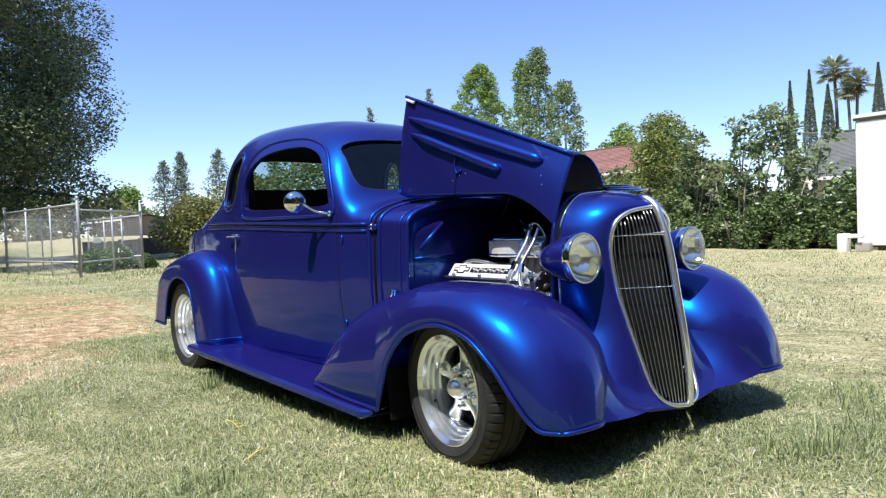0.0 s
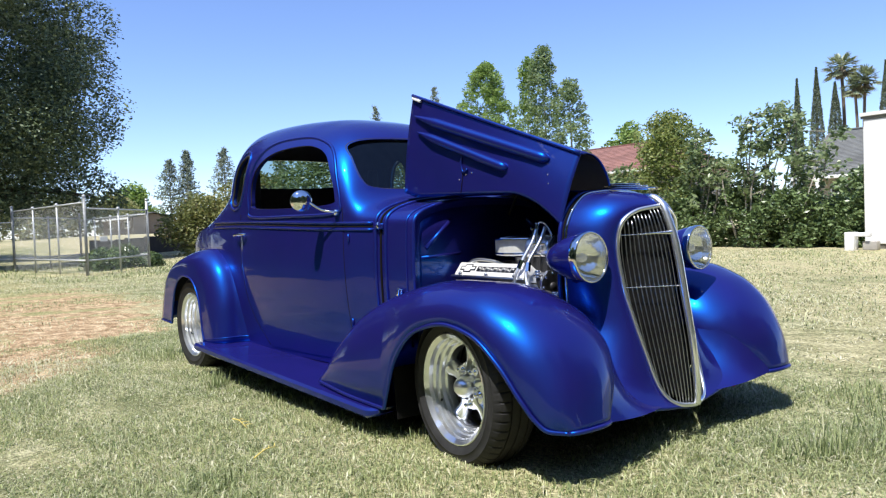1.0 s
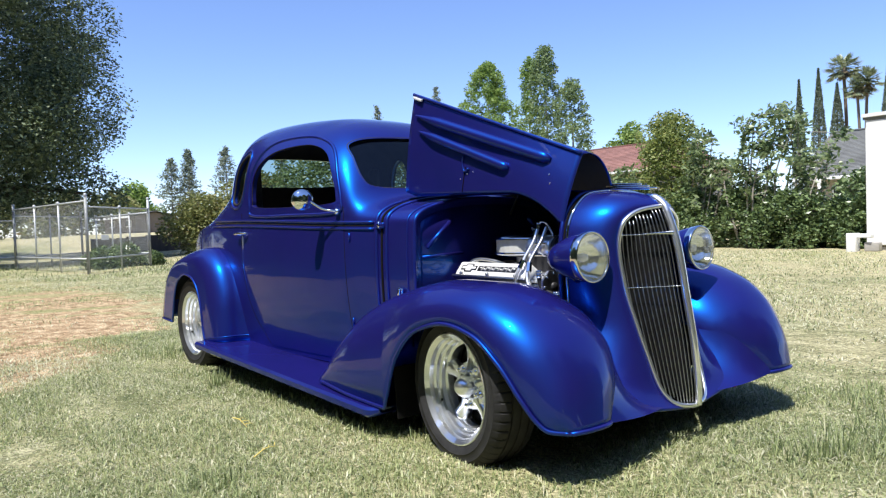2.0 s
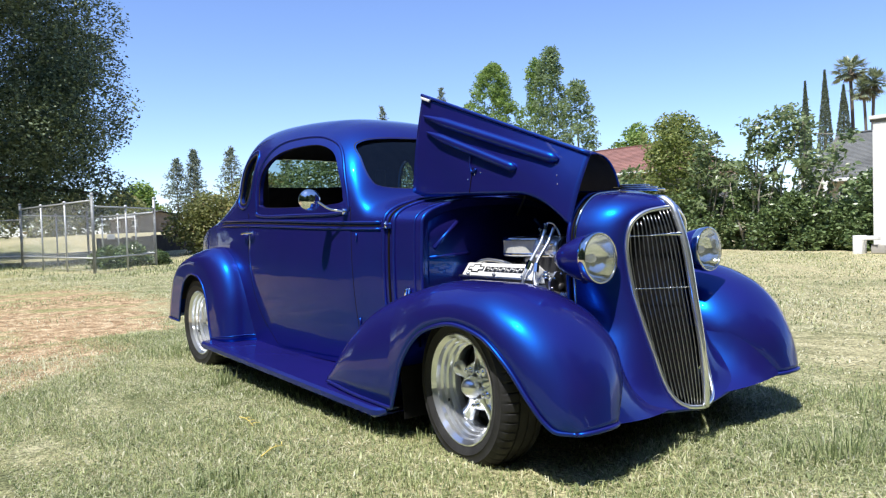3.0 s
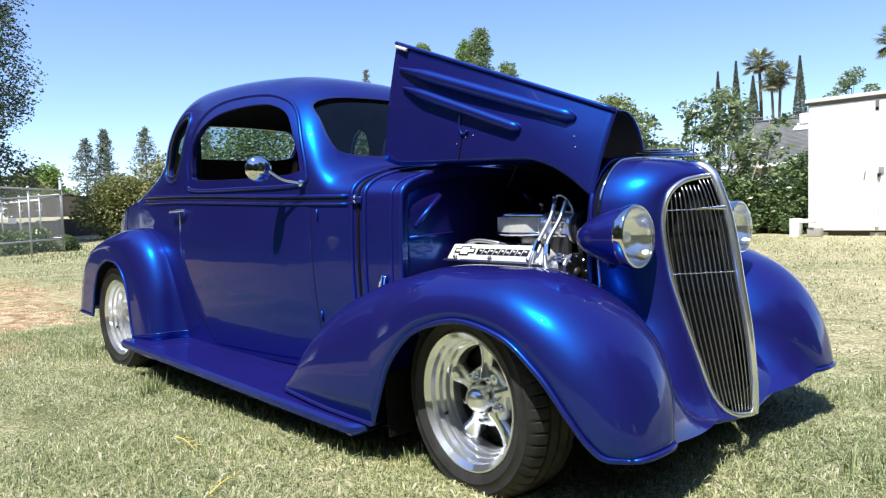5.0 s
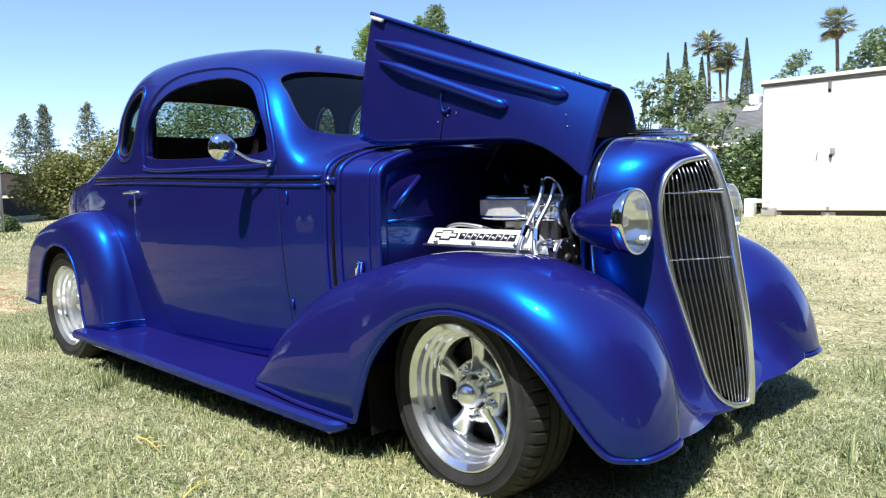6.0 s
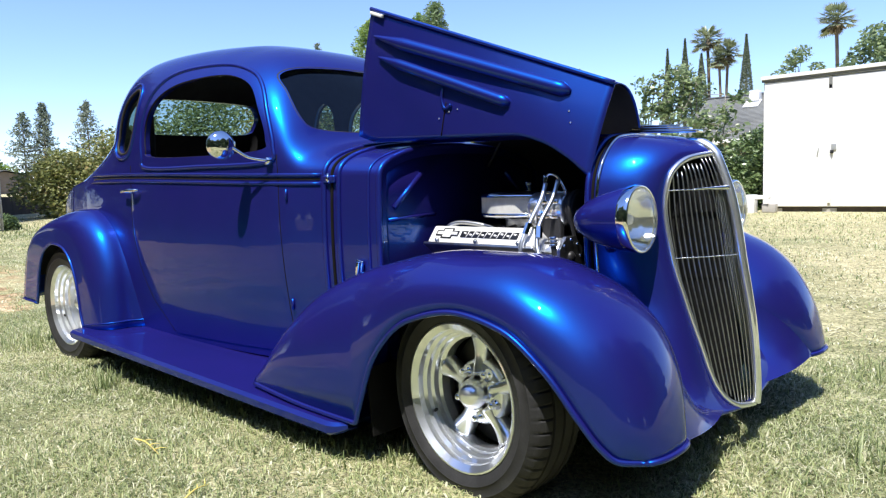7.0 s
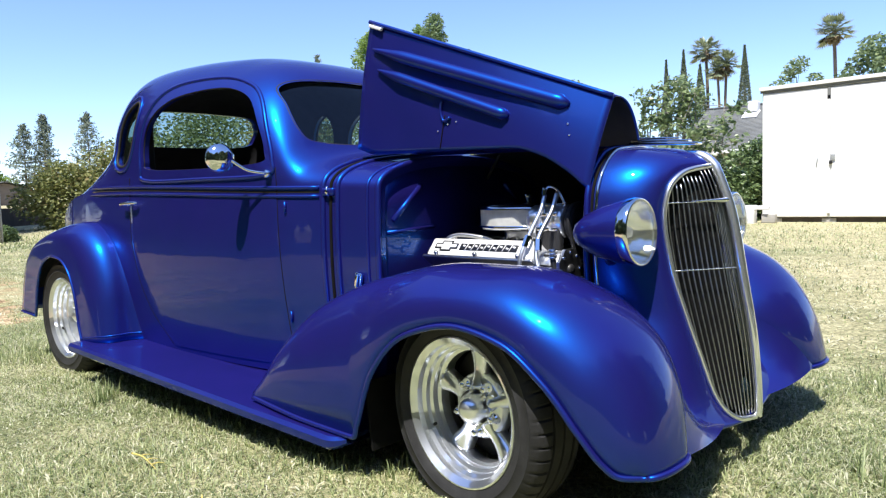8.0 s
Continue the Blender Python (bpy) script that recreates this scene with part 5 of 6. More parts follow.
def leaf_mesh(name, centres, size, rng, lean=0.6, folded=True, aspect=0.5):
    """One small folded leaf at every centre, each turned its own way."""
    c = np.asarray(centres, float)
    n = len(c)
    d = rng.normal(size=(n, 3))
    d[:, 2] = d[:, 2] * (1 - lean) - lean * 0.5
    d /= np.linalg.norm(d, axis=1)[:, None]
    e = rng.normal(size=(n, 3))
    e -= (e * d).sum(1)[:, None] * d
    e /= np.linalg.norm(e, axis=1)[:, None]
    up = np.cross(d, e)
    s = (size * rng.uniform(0.6, 1.35, n))[:, None]
    base, tip = c - d * s * 0.5, c + d * s * 0.5
    mid = c + up * s * 0.08
    left, right = mid + e * s * aspect * 0.5 - up * s * 0.12, mid - e * s * aspect * 0.5 - up * s * 0.12
    if folded:
        verts = np.stack([base, left, tip, right], 1).reshape(-1, 3)
        idx = np.arange(n)[:, None] * 4
        faces = np.concatenate([idx + [0, 1, 2], idx + [0, 2, 3]])
        k = 3
    else:
        verts = np.stack([base, left, tip, right], 1).reshape(-1, 3)
        faces = np.arange(n * 4).reshape(-1, 4)
        k = 4
    return raw_mesh(name, verts, faces, k)


def raw_mesh(name, verts, faces, k):
    data = bpy.data.meshes.new(name)
    data.vertices.add(len(verts))
    data.vertices.foreach_set("co", np.asarray(verts, np.float32).ravel())
    data.loops.add(len(faces) * k)
    data.loops.foreach_set("vertex_index", np.asarray(faces, np.int32).ravel())
    data.polygons.add(len(faces))
    data.polygons.foreach_set("loop_start", np.arange(0, len(faces) * k, k, dtype=np.int32))
    data.update(calc_edges=True)
    return data


def in_clumps(rng, clumps, count, wisps=0.0, hollow=0.55):
    """Points in a set of round clumps (x, y, z, radius), thicker towards the skin of each."""
    c = np.asarray(clumps, float)
    w = c[:, 3] ** 2.2
    pick = rng.choice(len(c), count, p=w / w.sum())
    d = rng.normal(size=(count, 3))
    d /= np.linalg.norm(d, axis=1)[:, None]
    r = c[pick, 3] * (hollow + (1 - hollow) * rng.random(count) ** 0.7)
    r *= 0.85 + 0.3 * rng.random(count) + wisps * rng.random(count) ** 9
    return c[pick, :3] + d * r[:, None] * [1, 1, 0.85]


def limb(rng, a, b, r0, r1, bm, bend=0.12):
    a, b = Vector(a), Vector(b)
    span = (b - a).length
    mid = a.lerp(b, 0.5) + Vector(rng.normal(size=3)) * span * bend * 0.5
    tube(spline([a, mid, b], 4), lambda t: r0 + (r1 - r0) * t, bm, 7)


def broad_tree(name, x, y, height, spread, clump_count, leaves, leaf, leaf_mat, bark, label, seed, low=0.25, crown_shape=None, group="", trunk_r=0.25, clump_r=0.2, category="tree", spare=0.12, wisps=0.0):
    """A tapered trunk, limbs that reach into the clumps, and a crown of single leaves."""
    rng = np.random.default_rng(seed)
    z0 = ground_height(x, y)
    ob = thing(name, (x, y, z0), label, category, group)
    clumps = []
    for i in range(clump_count):
        t = ((i + rng.random()) / clump_count) ** 0.8
        prof = crown_shape(t) if crown_shape else math.sin(math.pi * (0.12 + 0.85 * t)) ** 0.7
        a = i * 2.399 + rng.normal() * 0.35
        r = spread * prof * math.sqrt(rng.uniform(spare, 1.0)) * 0.92
        clumps.append((x + r * math.cos(a), y + r * math.sin(a), z0 + height * (low + (1 - low) * t) - clump_r * spread * 0.5, spread * clump_r * rng.uniform(0.65, 1.35)))
    bm = bmesh.new()
    top = z0 + height * (low + (1 - low) * 0.75)
    tube(spline([(x, y, z0 - 0.1), (x + rng.normal() * 0.06 * spread, y + rng.normal() * 0.06 * spread, z0 + height * 0.35), (x, y, top)], 6), lambda t: trunk_r * (1.15 - t), bm, 10)
    for c in clumps[: min(len(clumps), 22)]:
        h = z0 + height * rng.uniform(low * 0.5, 0.62)
        limb(rng, (x, y, min(h, c[2])), c[:3], trunk_r * 0.35, trunk_r * 0.06, bm)
    part("trunk", bm, bark, ob)
    pts = in_clumps(rng, clumps, leaves, wisps)
    part("crown", leaf_mesh("crown", pts, leaf, rng), leaf_mat, ob, smooth=False)
    return ob


def conifer(name, x, y, height, spread, leaves, mat, label, seed, narrow=False, gaps=0.0):
    rng = np.random.default_rng(seed)
    z0 = ground_height(x, y)
    ob = thing(name, (x, y, z0), label, "tree")
    pts = []
    if narrow:
        part("trunk", tube([(x, y, z0 - 0.1), (x, y, z0 + height * 0.97)], lambda t: 0.022 * height * (1.05 - t), sides=8), BARK, ob)
        t = rng.random(leaves) ** 0.75
        r = spread * np.minimum(1, (1 - t) * 1.25) ** 0.9 * (0.6 + 0.4 * rng.random(leaves) ** 0.5)
        a = rng.random(leaves) * math.tau
        pts = np.stack([x + r * np.cos(a), y + r * np.sin(a), z0 + height * (0.03 + 0.97 * t)], 1)
    else:
        whorls = 40
        bm = tube([(x, y, z0 - 0.1), (x, y, z0 + height * 0.97)], lambda t: 0.016 * height * (1.05 - t), sides=8)
        out = []
        low = 0.16 + 0.22 * gaps
        for k in range(whorls):
            t = low + (0.99 - low) * k / (whorls - 1)
            f = (t - low) / (1 - low)
            prof = (1 - f) ** 0.75 * (0.55 + 0.45 * min(1.0, f * 4 + 0.2))
            for j in range(8):
                if rng.random() < gaps * 0.55:
                    continue
                a = rng.random() * math.tau
                length = spread * prof * rng.uniform(0.55, 1.15) + 0.10
                root = Vector((x, y, z0 + height * t))
                tip = root + Vector((length * math.cos(a), length * math.sin(a), length * rng.uniform(-0.15, 0.35)))
                if j < 3:
                    tube([root, tip], lambda q: 0.025 * (1.1 - q), bm, 4)
                for _ in range(max(3, leaves // (whorls * 8))):
                    q = rng.uniform(0.15, 1.05) ** 0.8
                    out.append(root.lerp(tip, q) + Vector(rng.normal(size=3)) * 0.085)
        part("trunk", bm, BARK, ob)
        pts = np.array([tuple(p) for p in out])
    part("crown", leaf_mesh("crown", pts, 0.42 if narrow else 0.26, rng, 0.3, aspect=0.32), mat, ob, smooth=False)
    return ob


def palm(x, y, height, crown, seed):
    rng = np.random.default_rng(seed)
    z0 = ground_height(x, y)
    ob = thing("palm_tree", (x, y, z0), "tall fan palm with a skirt of dry fronds", "palm", "palms")
    top = Vector((x + rng.normal() * 0.1, y, z0 + height - crown * 0.75))
    part("trunk", tube(spline([(x, y, z0 - 0.1), (x + rng.normal() * 0.15, y, z0 + height * 0.5), top], 6), lambda t: (0.17 - 0.04 * t) * height / 14, sides=10), BARK, ob)
    for kind, count, lo, hi, mat in (("frond", 54, -0.55, 1.35, PALM_LEAF), ("dry_frond", 26, -1.40, -0.55, DEAD_FROND)):
        for k in range(count):
            a = rng.random() * math.tau
            el = rng.uniform(lo, hi)
            length = crown * rng.uniform(0.75, 1.1) * (1.0 if kind == "frond" else 0.62)
            d = Vector((math.cos(a) * math.cos(el), math.sin(a) * math.cos(el), math.sin(el)))
            drop = Vector((0, 0, -1))
            stem = [top + d * length * t + drop * length * 0.22 * t * t for t in (0, 0.3, 0.6)]
            bm = tube(stem, 0.02 * crown, sides=4)
            base = stem[-1]
            side = d.cross(Vector((0, 0, 1)))
            if side.length < 0.1:
                side = Vector((1, 0, 0))
            side.normalize()
            for q in steps(-1.25, 1.25, 10):
                tip = base + (d * math.cos(q) + side * math.sin(q)) * length * 0.55 + drop * length * (0.10 + 0.05 * abs(q))
                w = (tip - base).cross(Vector((0, 0, 1))).normalized() * 0.10 * length * 0.5
                m = base.lerp(tip, 0.45)
                vs = [bm.verts.new(p) for p in (base, m + w, tip, m - w)]
                bm.faces.new(vs)
            part(kind, bm, mat, ob, smooth=False)
    return ob


# big dark tree behind the pen
broad_tree("shade_tree", -28.5, -2.0, 13.5, 7.9, 190, 330000, 0.128, OAK_LEAF, BARK, "large dark broad-leaved shade tree behind the pen", 4, low=0.19, trunk_r=0.55, clump_r=0.165, spare=0.34, crown_shape=lambda t: (0.93, 1.0, 1.0, 0.93, 0.78)[min(4, int(t * 5))])
# young maples behind the car
for i, (x, y, h, w, n, mat) in enumerate(((-24.4, 22.0, 8.6, 2.9, 190, MAPLE_LEAF), (-21.9, 22.4, 8.5, 1.0, 60, MAPLE_LEAF), (-20.6, 22.0, 8.7, 1.6, 90, PALE_LEAF), (-18.7, 21.6, 6.8, 1.6, 60, PALE_LEAF))):
    broad_tree("young_maple", x, y, h, w, n, 120 * n, 0.125, mat, PALE_BARK, "young green maple with an upright pointed crown", 20 + i, low=0.22, group="young maples", trunk_r=0.10, clump_r=0.25 / w, wisps=0.6, crown_shape=lambda t: (1.02 - t) ** 0.62)
# far conifers
for i, (x, y, h, w, g) in enumerate(((-60, 18.2, 6.1, 1.3, 0.7), (-60, 19.7, 7.0, 0.95, 0.25), (-60, 23.05, 7.3, 1.4, 0.55), (-60, 39.4, 12.2, 1.2, 0.6), (-60, 47.3, 14.9, 1.4, 0.5), (-62, 29.5, 9.3, 0.9, 0.6))):
    conifer("pine_tree", x, y, h, w * 1.35, 3900, PINE_LEAF, "thin distant pine with open branches", 40 + i, gaps=g)
broad_tree("distant_tree", -62, 15.6, 4.0, 2.4, 22, 5000, 0.34, MAPLE_LEAF, BARK, "rounded green tree in the distance", 60, low=0.15, trunk_r=0.2, clump_r=0.32)
broad_tree("distant_tree", -29.2, 40, 7.3, 1.9, 22, 5000, 0.30, MAPLE_LEAF, BARK, "rounded green tree behind the red roof", 61, low=0.2, trunk_r=0.2, clump_r=0.32)
# olive bushes beyond the lawn, on past the back of the car
for i, (x, y, h, w, mat) in enumerate(((-24.5, 7.6, 2.1, 1.7, OLIVE_LEAF), (-24.0, 9.6, 2.95, 1.9, OLIVE_LEAF), (-21.0, 11.0, 3.9, 2.4, SHRUB_LEAF), (-18.0, 12.4, 3.7, 2.4, OLIVE_LEAF), (-15.0, 13.4, 2.5, 2.2, SHRUB_LEAF), (-11.6, 13.8, 1.95, 1.9, OLIVE_LEAF))):
    broad_tree("olive_bush", x, y, h, w, 40, 12000, 0.145, mat, BARK, "olive-green bush at the edge of the lawn", 70 + i, low=0.05, group="bushes along the lawn", trunk_r=0.06, clump_r=0.34, category="bush")
# thicket by the shed
broad_tree("yellowing_bush", -7.85, 12.4, 3.1, 1.0, 60, 15000, 0.085, GOLD_LEAF, PALE_BARK, "tall bush with yellowing leaves", 81, low=0.1, trunk_r=0.05, clump_r=0.32, category="bush")
broad_tree("hedge_bush", -8.6, 11.5, 1.75, 1.1, 22, 5500, 0.11, HEDGE_LEAF, BARK, "dense dark hedge bush", 82, low=0.02, group="hedge bushes", trunk_r=0.04, clump_r=0.34, category="bush")
for i, (x, h, w) in enumerate(((-6.9, 1.3, 1.0), (-5.6, 1.3, 0.95), (-4.6, 1.2, 0.9), (-3.8, 0.9, 0.7), (-3.25, 1.0, 0.6))):
    broad_tree("hedge_bush", x, 11.9 + 0.25 * (i % 2), h, w, 30, 9000, 0.085, HEDGE_LEAF, BARK, "dense dark hedge bush", 83 + i, low=0.0, group="hedge bushes", trunk_r=0.04, clump_r=0.34, category="bush")


def open_shrub(x, y, height, seed, stems):
    """Bare pale stems that carry tufts of broad leaves."""
    rng = np.random.default_rng(seed)
    z0 = ground_height(x, y)
    ob = thing("fig_shrub", (x, y, z0), "leggy shrub with pale stems and broad hanging leaves", "shrub", "leggy shrubs")
    pts = []
    for k in range(stems):
        a = rng.random() * math.tau
        reach = rng.uniform(0.10, 0.85)
        h = height * rng.uniform(0.55, 1.0) * (1.05 - 0.25 * reach)
        tip = Vector((x + reach * math.cos(a), y + 0.6 * reach * math.sin(a), z0 + h))
        root = Vector((x + rng.normal() * 0.15, y + rng.normal() * 0.1, z0))
        mid = root.lerp(tip, 0.5) + Vector((rng.normal() * 0.12, rng.normal() * 0.1, 0.1))
        line = spline([root, mid, tip], 6)
        bm = tube(line, lambda t: 0.028 * (1.15 - t), sides=6)
        for t in (0.58, 0.70, 0.80, 0.88, 0.95, 1.0):
            q = line[min(len(line) - 1, int(t * (len(line) - 1)))]
            side = q + Vector((rng.normal() * 0.24, rng.normal() * 0.20, rng.uniform(0.0, 0.18)))
            tube([q, side], 0.008, bm, 5)
            # a rosette of leaves at the end of every twig, and a few along it
            for _ in range(24):
                pts.append(tuple(side + Vector(rng.normal(size=3)) * 0.075))
            for _ in range(6):
                pts.append(tuple(q.lerp(side, rng.random()) + Vector(rng.normal(size=3)) * 0.06))
        part("stem", bm, PALE_BARK, ob)
    part("crown", leaf_mesh("crown", pts, 0.135, rng, 0.75, aspect=0.48), SHRUB_LEAF, ob, smooth=False)


for i, (x, y, h, n) in enumerate(((-6.75, 11.9, 2.95, 7), (-5.5, 11.8, 3.45, 7), (-4.7, 12.0, 2.85, 7), (-6.0, 12.4, 1.8, 5))):
    open_shrub(x, y, h, 110 + i, n)
# bush in front of the house by the shed, and the tree behind the shed
broad_tree("hedge_bush", -4.2, 14.5, 1.65, 1.05, 22, 6500, 0.11, HEDGE_LEAF, BARK, "dense dark hedge bush", 95, low=0.05, group="hedge bushes", trunk_r=0.04, clump_r=0.34, category="bush")
broad_tree("garden_tree", -4.9, 30, 5.9, 1.8, 24, 4200, 0.22, SHRUB_LEAF, BARK, "green garden tree behind the shed", 96, low=0.35, trunk_r=0.12, clump_r=0.3)
broad_tree("garden_tree", -9.5, 36, 6.6, 1.3, 12, 1500, 0.2, SHRUB_LEAF, BARK, "green garden tree behind the shed", 97, low=0.5, trunk_r=0.10, clump_r=0.3)
# cypresses and palms beyond the houses
for i, (x, h, w) in enumerate(((-59.0, 23.5, 1.5), (-55.6, 24.9, 1.9), (-52.5, 21.8, 2.3), (-44.5, 24.0, 2.1))):
    conifer("cypress_tree", x, 130, h, w, 9000, CYPRESS_LEAF, "slim dark-green columnar cypress tree", 130 + i, narrow=True)
palm(-52.1, 132, 26.8, 3.0, 140)
palm(-49.2, 130, 22.3, 2.5, 141)
palm(-48.0, 131, 23.6, 2.7, 142)
palm(-30.2, 130, 27.2, 3.2, 143)
# unseen trees across the lot behind the viewer, added to darken reflections and ground
first = broad_tree("lot_tree", 14, -17, 11.5, 5.2, 60, 7000, 1.30, OAK_LEAF, BARK, "unseen broad dark tree, added for reflections and shade", 160, low=0.02, trunk_r=0.3, clump_r=0.3, group="trees across the lot")
for i, (x, y, k) in enumerate(((7, -19, 1.15), (-1, -17, 1.05), (-8.5, -11.8, 0.95), (-17, -12.5, 1.05), (14.5, -10, 1.0), (15, -1, 1.0), (15, 8, 1.0), (25, -14, 1.2), (27, 16, 1.2), (-25, -15, 1.2), (-33, -17, 1.3), (20, 26, 1.2))):
    made = copy_thing(first, pose(x, y, 0, 0, 0, 40 * i))
    made.scale = (k, k, k)


# ---------------------------------------------------------------- buildings and yard things
WHITE_PAINT = plain("white_painted_ply", (0.86, 0.86, 0.85), 0.55, 0.0, 0.03, 1.5, 25, 0.08)
ROOF_GREY = plain("grey_shingle", (0.185, 0.19, 0.182), 0.9, 0.0, 0.25, 1.2, 14, 0.3)
ROOF_RED = plain("red_brown_shingle", (0.26, 0.130, 0.105), 0.9, 0.0, 0.25, 1.0, 10, 0.3)
STUCCO = plain("stucco", (0.46, 0.40, 0.33), 0.9, 0.0, 0.15, 1, 20, 0.3)
WIRE = plain("zinc_wire", (0.78, 0.79, 0.80), 0.6, 0.0, 0.1, 10, 80, 0.0)
GALV = plain("galvanised_steel", (0.48, 0.50, 0.51), 0.5, 0.35, 0.15, 10, 80, 0.1)
OLD_WOOD = plain("weathered_boards", (0.085, 0.070, 0.058), 0.9, 0.0, 0.35, 2, 20, 0.4, stretch=(1, 1, 0.2))
CONCRETE = plain("concrete", (0.42, 0.40, 0.37), 0.9, 0.0, 0.15, 2, 25, 0.3)
PLASTIC = plain("white_plastic", (0.82, 0.83, 0.84), 0.4, 0.0, 0.04, 3, 40, 0.03)
DARK_GLASS = plain("dark_window", (0.03, 0.035, 0.04), 0.08, 0.0, 0.1, 2, 20, 0.0)


def shed():
    ob = thing("storage_shed", (-1.1, 12.1, 0.25), "white painted storage shed with double doors on low blocks", "shed")
    part("wall", box((3.9, 2.2, 2.18), pose(-1.06, 12.12, 1.37)), WHITE_PAINT, ob, smooth=False)
    part("base", box((3.86, 2.16, 0.10), pose(-1.06, 12.12, 0.232)), OLD_WOOD, ob, smooth=False)
    roof = box((3.96, 2.32, 0.06), pose(-1.06, 12.10, 2.525, 0, -0.5, 0), 0.008)
    part("roof", roof, WHITE_PAINT, ob, smooth=False)
    # grey strip that stands for the shading under the white overhang
    part("eave", box((3.94, 0.02, 0.05), pose(-1.06, 10.975, 2.478, 0, -0.5, 0)), ROOF_GREY, ob, smooth=False)
    for k, (x0, x1) in enumerate(((-2.985, -1.965), (-1.915, -0.90))):
        door = part("shed_door", box((x1 - x0, 0.04, 2.13), pose((x0 + x1) / 2, 11.0, 1.355), 0.006), WHITE_PAINT, ob, smooth=False)
        if k == 1:
            part("hasp", box((0.07, 0.02, 0.10), pose(-1.875, 10.97, 1.27), 0.004), GALV, door, "galvanised hasp")
            part("padlock", box((0.05, 0.03, 0.06), pose(-1.905, 10.955, 1.19), 0.01), BLACK, door)
        else:
            part("pull", tube([(-2.10, 10.975, 1.30), (-2.11, 10.955, 1.24), (-2.13, 10.975, 1.12)], 0.008), GALV, door)
    part("astragal", box((0.045, 0.03, 1.95), pose(-1.94, 10.985, 1.32), 0.003), WHITE_PAINT, ob, smooth=False)
    part("top_block", box((0.05, 0.03, 0.20), pose(-1.94, 10.985, 2.33), 0.003), ROOF_GREY, ob, smooth=False)
    for x in (-2.8, -1.94, -0.9, 0.7):
        part("block", box((0.22, 0.2, 0.10), pose(x, 11.12, 0.205), 0.01), CONCRETE, ob, smooth=False)


shed()


def house(name, x0, x1, y0, depth, eave, ridge, roof_mat, label, hip=0.0, rows=18, wall_mat=None):
    z0 = ground_height((x0 + x1) / 2, y0)
    ob = thing(name, ((x0 + x1) / 2, y0 + depth / 2, z0), label, "house")
    part("wall", box((x1 - x0 - 0.6, depth - 0.8, eave - z0 + 0.2), pose((x0 + x1) / 2, y0 + depth / 2, (eave + z0 - 0.2) / 2)), wall_mat or STUCCO, ob, smooth=False)
    mid = y0 + depth / 2
    # shingle courses, each a thin step over the one below
    courses = []
    bm = bmesh.new()
    for side in (1, -1):
        ya = y0 if side == 1 else y0 + depth
        for k in range(rows):
            f0, f1 = k / rows, (k + 1.12) / rows
            f1 = min(f1, 1)

            def at(f, lift):
                h = hip * f
                z = eave + (ridge - eave) * f + lift
                y = ya + (mid - ya) * f
                return (x0 + h, y, z), (x1 - h, y, z)

            a, b = at(f0, 0.035)
            c, d = at(f1, 0.004)
            e, g = at(f0, 0.0)
            courses.append([a, b, d, c, e, g])
    if hip:
        for xa, sg in ((x0, 1), (x1, -1)):
            q = [bm.verts.new(p) for p in ((xa, y0, eave), (xa, y0 + depth, eave), (xa + sg * hip, mid, ridge))]
            bm.faces.new(q)
    else:
        for xa in (x0 + 0.3, x1 - 0.3):
            one = bmesh.new()
            one.faces.new([one.verts.new(p) for p in ((xa, y0 + 0.3, eave), (xa, y0 + depth - 0.3, eave), (xa, mid, ridge - 0.05))])
            part("gable", thick(one, 0.1), wall_mat or STUCCO, ob, smooth=False)
    box((x1 - x0 - 2 * hip, 0.25, 0.06), pose((x0 + x1) / 2, mid, ridge + 0.02), 0.02, bm)
    roof = part("roof", bm, roof_mat, ob, smooth=False)
    for c in courses:
        one = bmesh.new()
        q = [one.verts.new(p) for p in c]
        one.faces.new((q[0], q[1], q[2], q[3]))
        one.faces.new((q[4], q[5], q[1], q[0]))
        part("shingle_course", one, roof_mat, roof, smooth=False)
    part("gutter", box((x1 - x0, 0.12, 0.12), pose((x0 + x1) / 2, y0 - 0.04, eave - 0.03), 0.02), WHITE_PAINT, ob, smooth=False)
    n = max(2, int((x1 - x0) / 3))
    for k in range(n):
        xw = x0 + (k + 0.6) * (x1 - x0) / n
        w = part("window", box((1.1, 0.06, 0.44 * (eave - z0)), pose(xw, y0 + 0.38, z0 + 0.6 * (eave - z0)), 0.01), WHITE_PAINT, ob, smooth=False)
        part("pane", box((0.96, 0.02, 0.44 * (eave - z0) - 0.14), pose(xw, y0 + 0.345, z0 + 0.6 * (eave - z0))), DARK_GLASS, w, smooth=False)
    return ob


grey = house("grey_roof_house", -11.3, 4.0, 26.0, 7.0, 2.15, 4.15, ROOF_GREY, "low house with a grey shingle roof", rows=34)
part("roof_vent", box((0.40, 0.40, 0.42), pose(-9.1, 28.8, 4.02), 0.06), WHITE_PAINT, grey, "white roof vent")
part("vent_foot", box((0.6, 0.6, 0.05), pose(-9.15, 28.6, 3.70, 30, 0, 0), 0.01), WHITE_PAINT, grey)
part("downpipe", box((0.14, 0.12, 1.7), pose(-10.3, 25.95, 1.25), 0.02), WHITE_PAINT, grey)
house("red_roof_house", -36.0, -20.6, 30.0, 9.0, 3.40, 5.3, ROOF_RED, "house with a red-brown shingle roof", hip=1.2)
BROWN_WALL = plain("brown_siding", (0.20, 0.17, 0.15), 0.9, 0.0, 0.3, 1, 12, 0.3)
house("far_house", -54, -46, 10.8, 3.2, 2.06, 2.35, ROOF_GREY, "far low brown building with a pale eave", rows=8, wall_mat=BROWN_WALL)

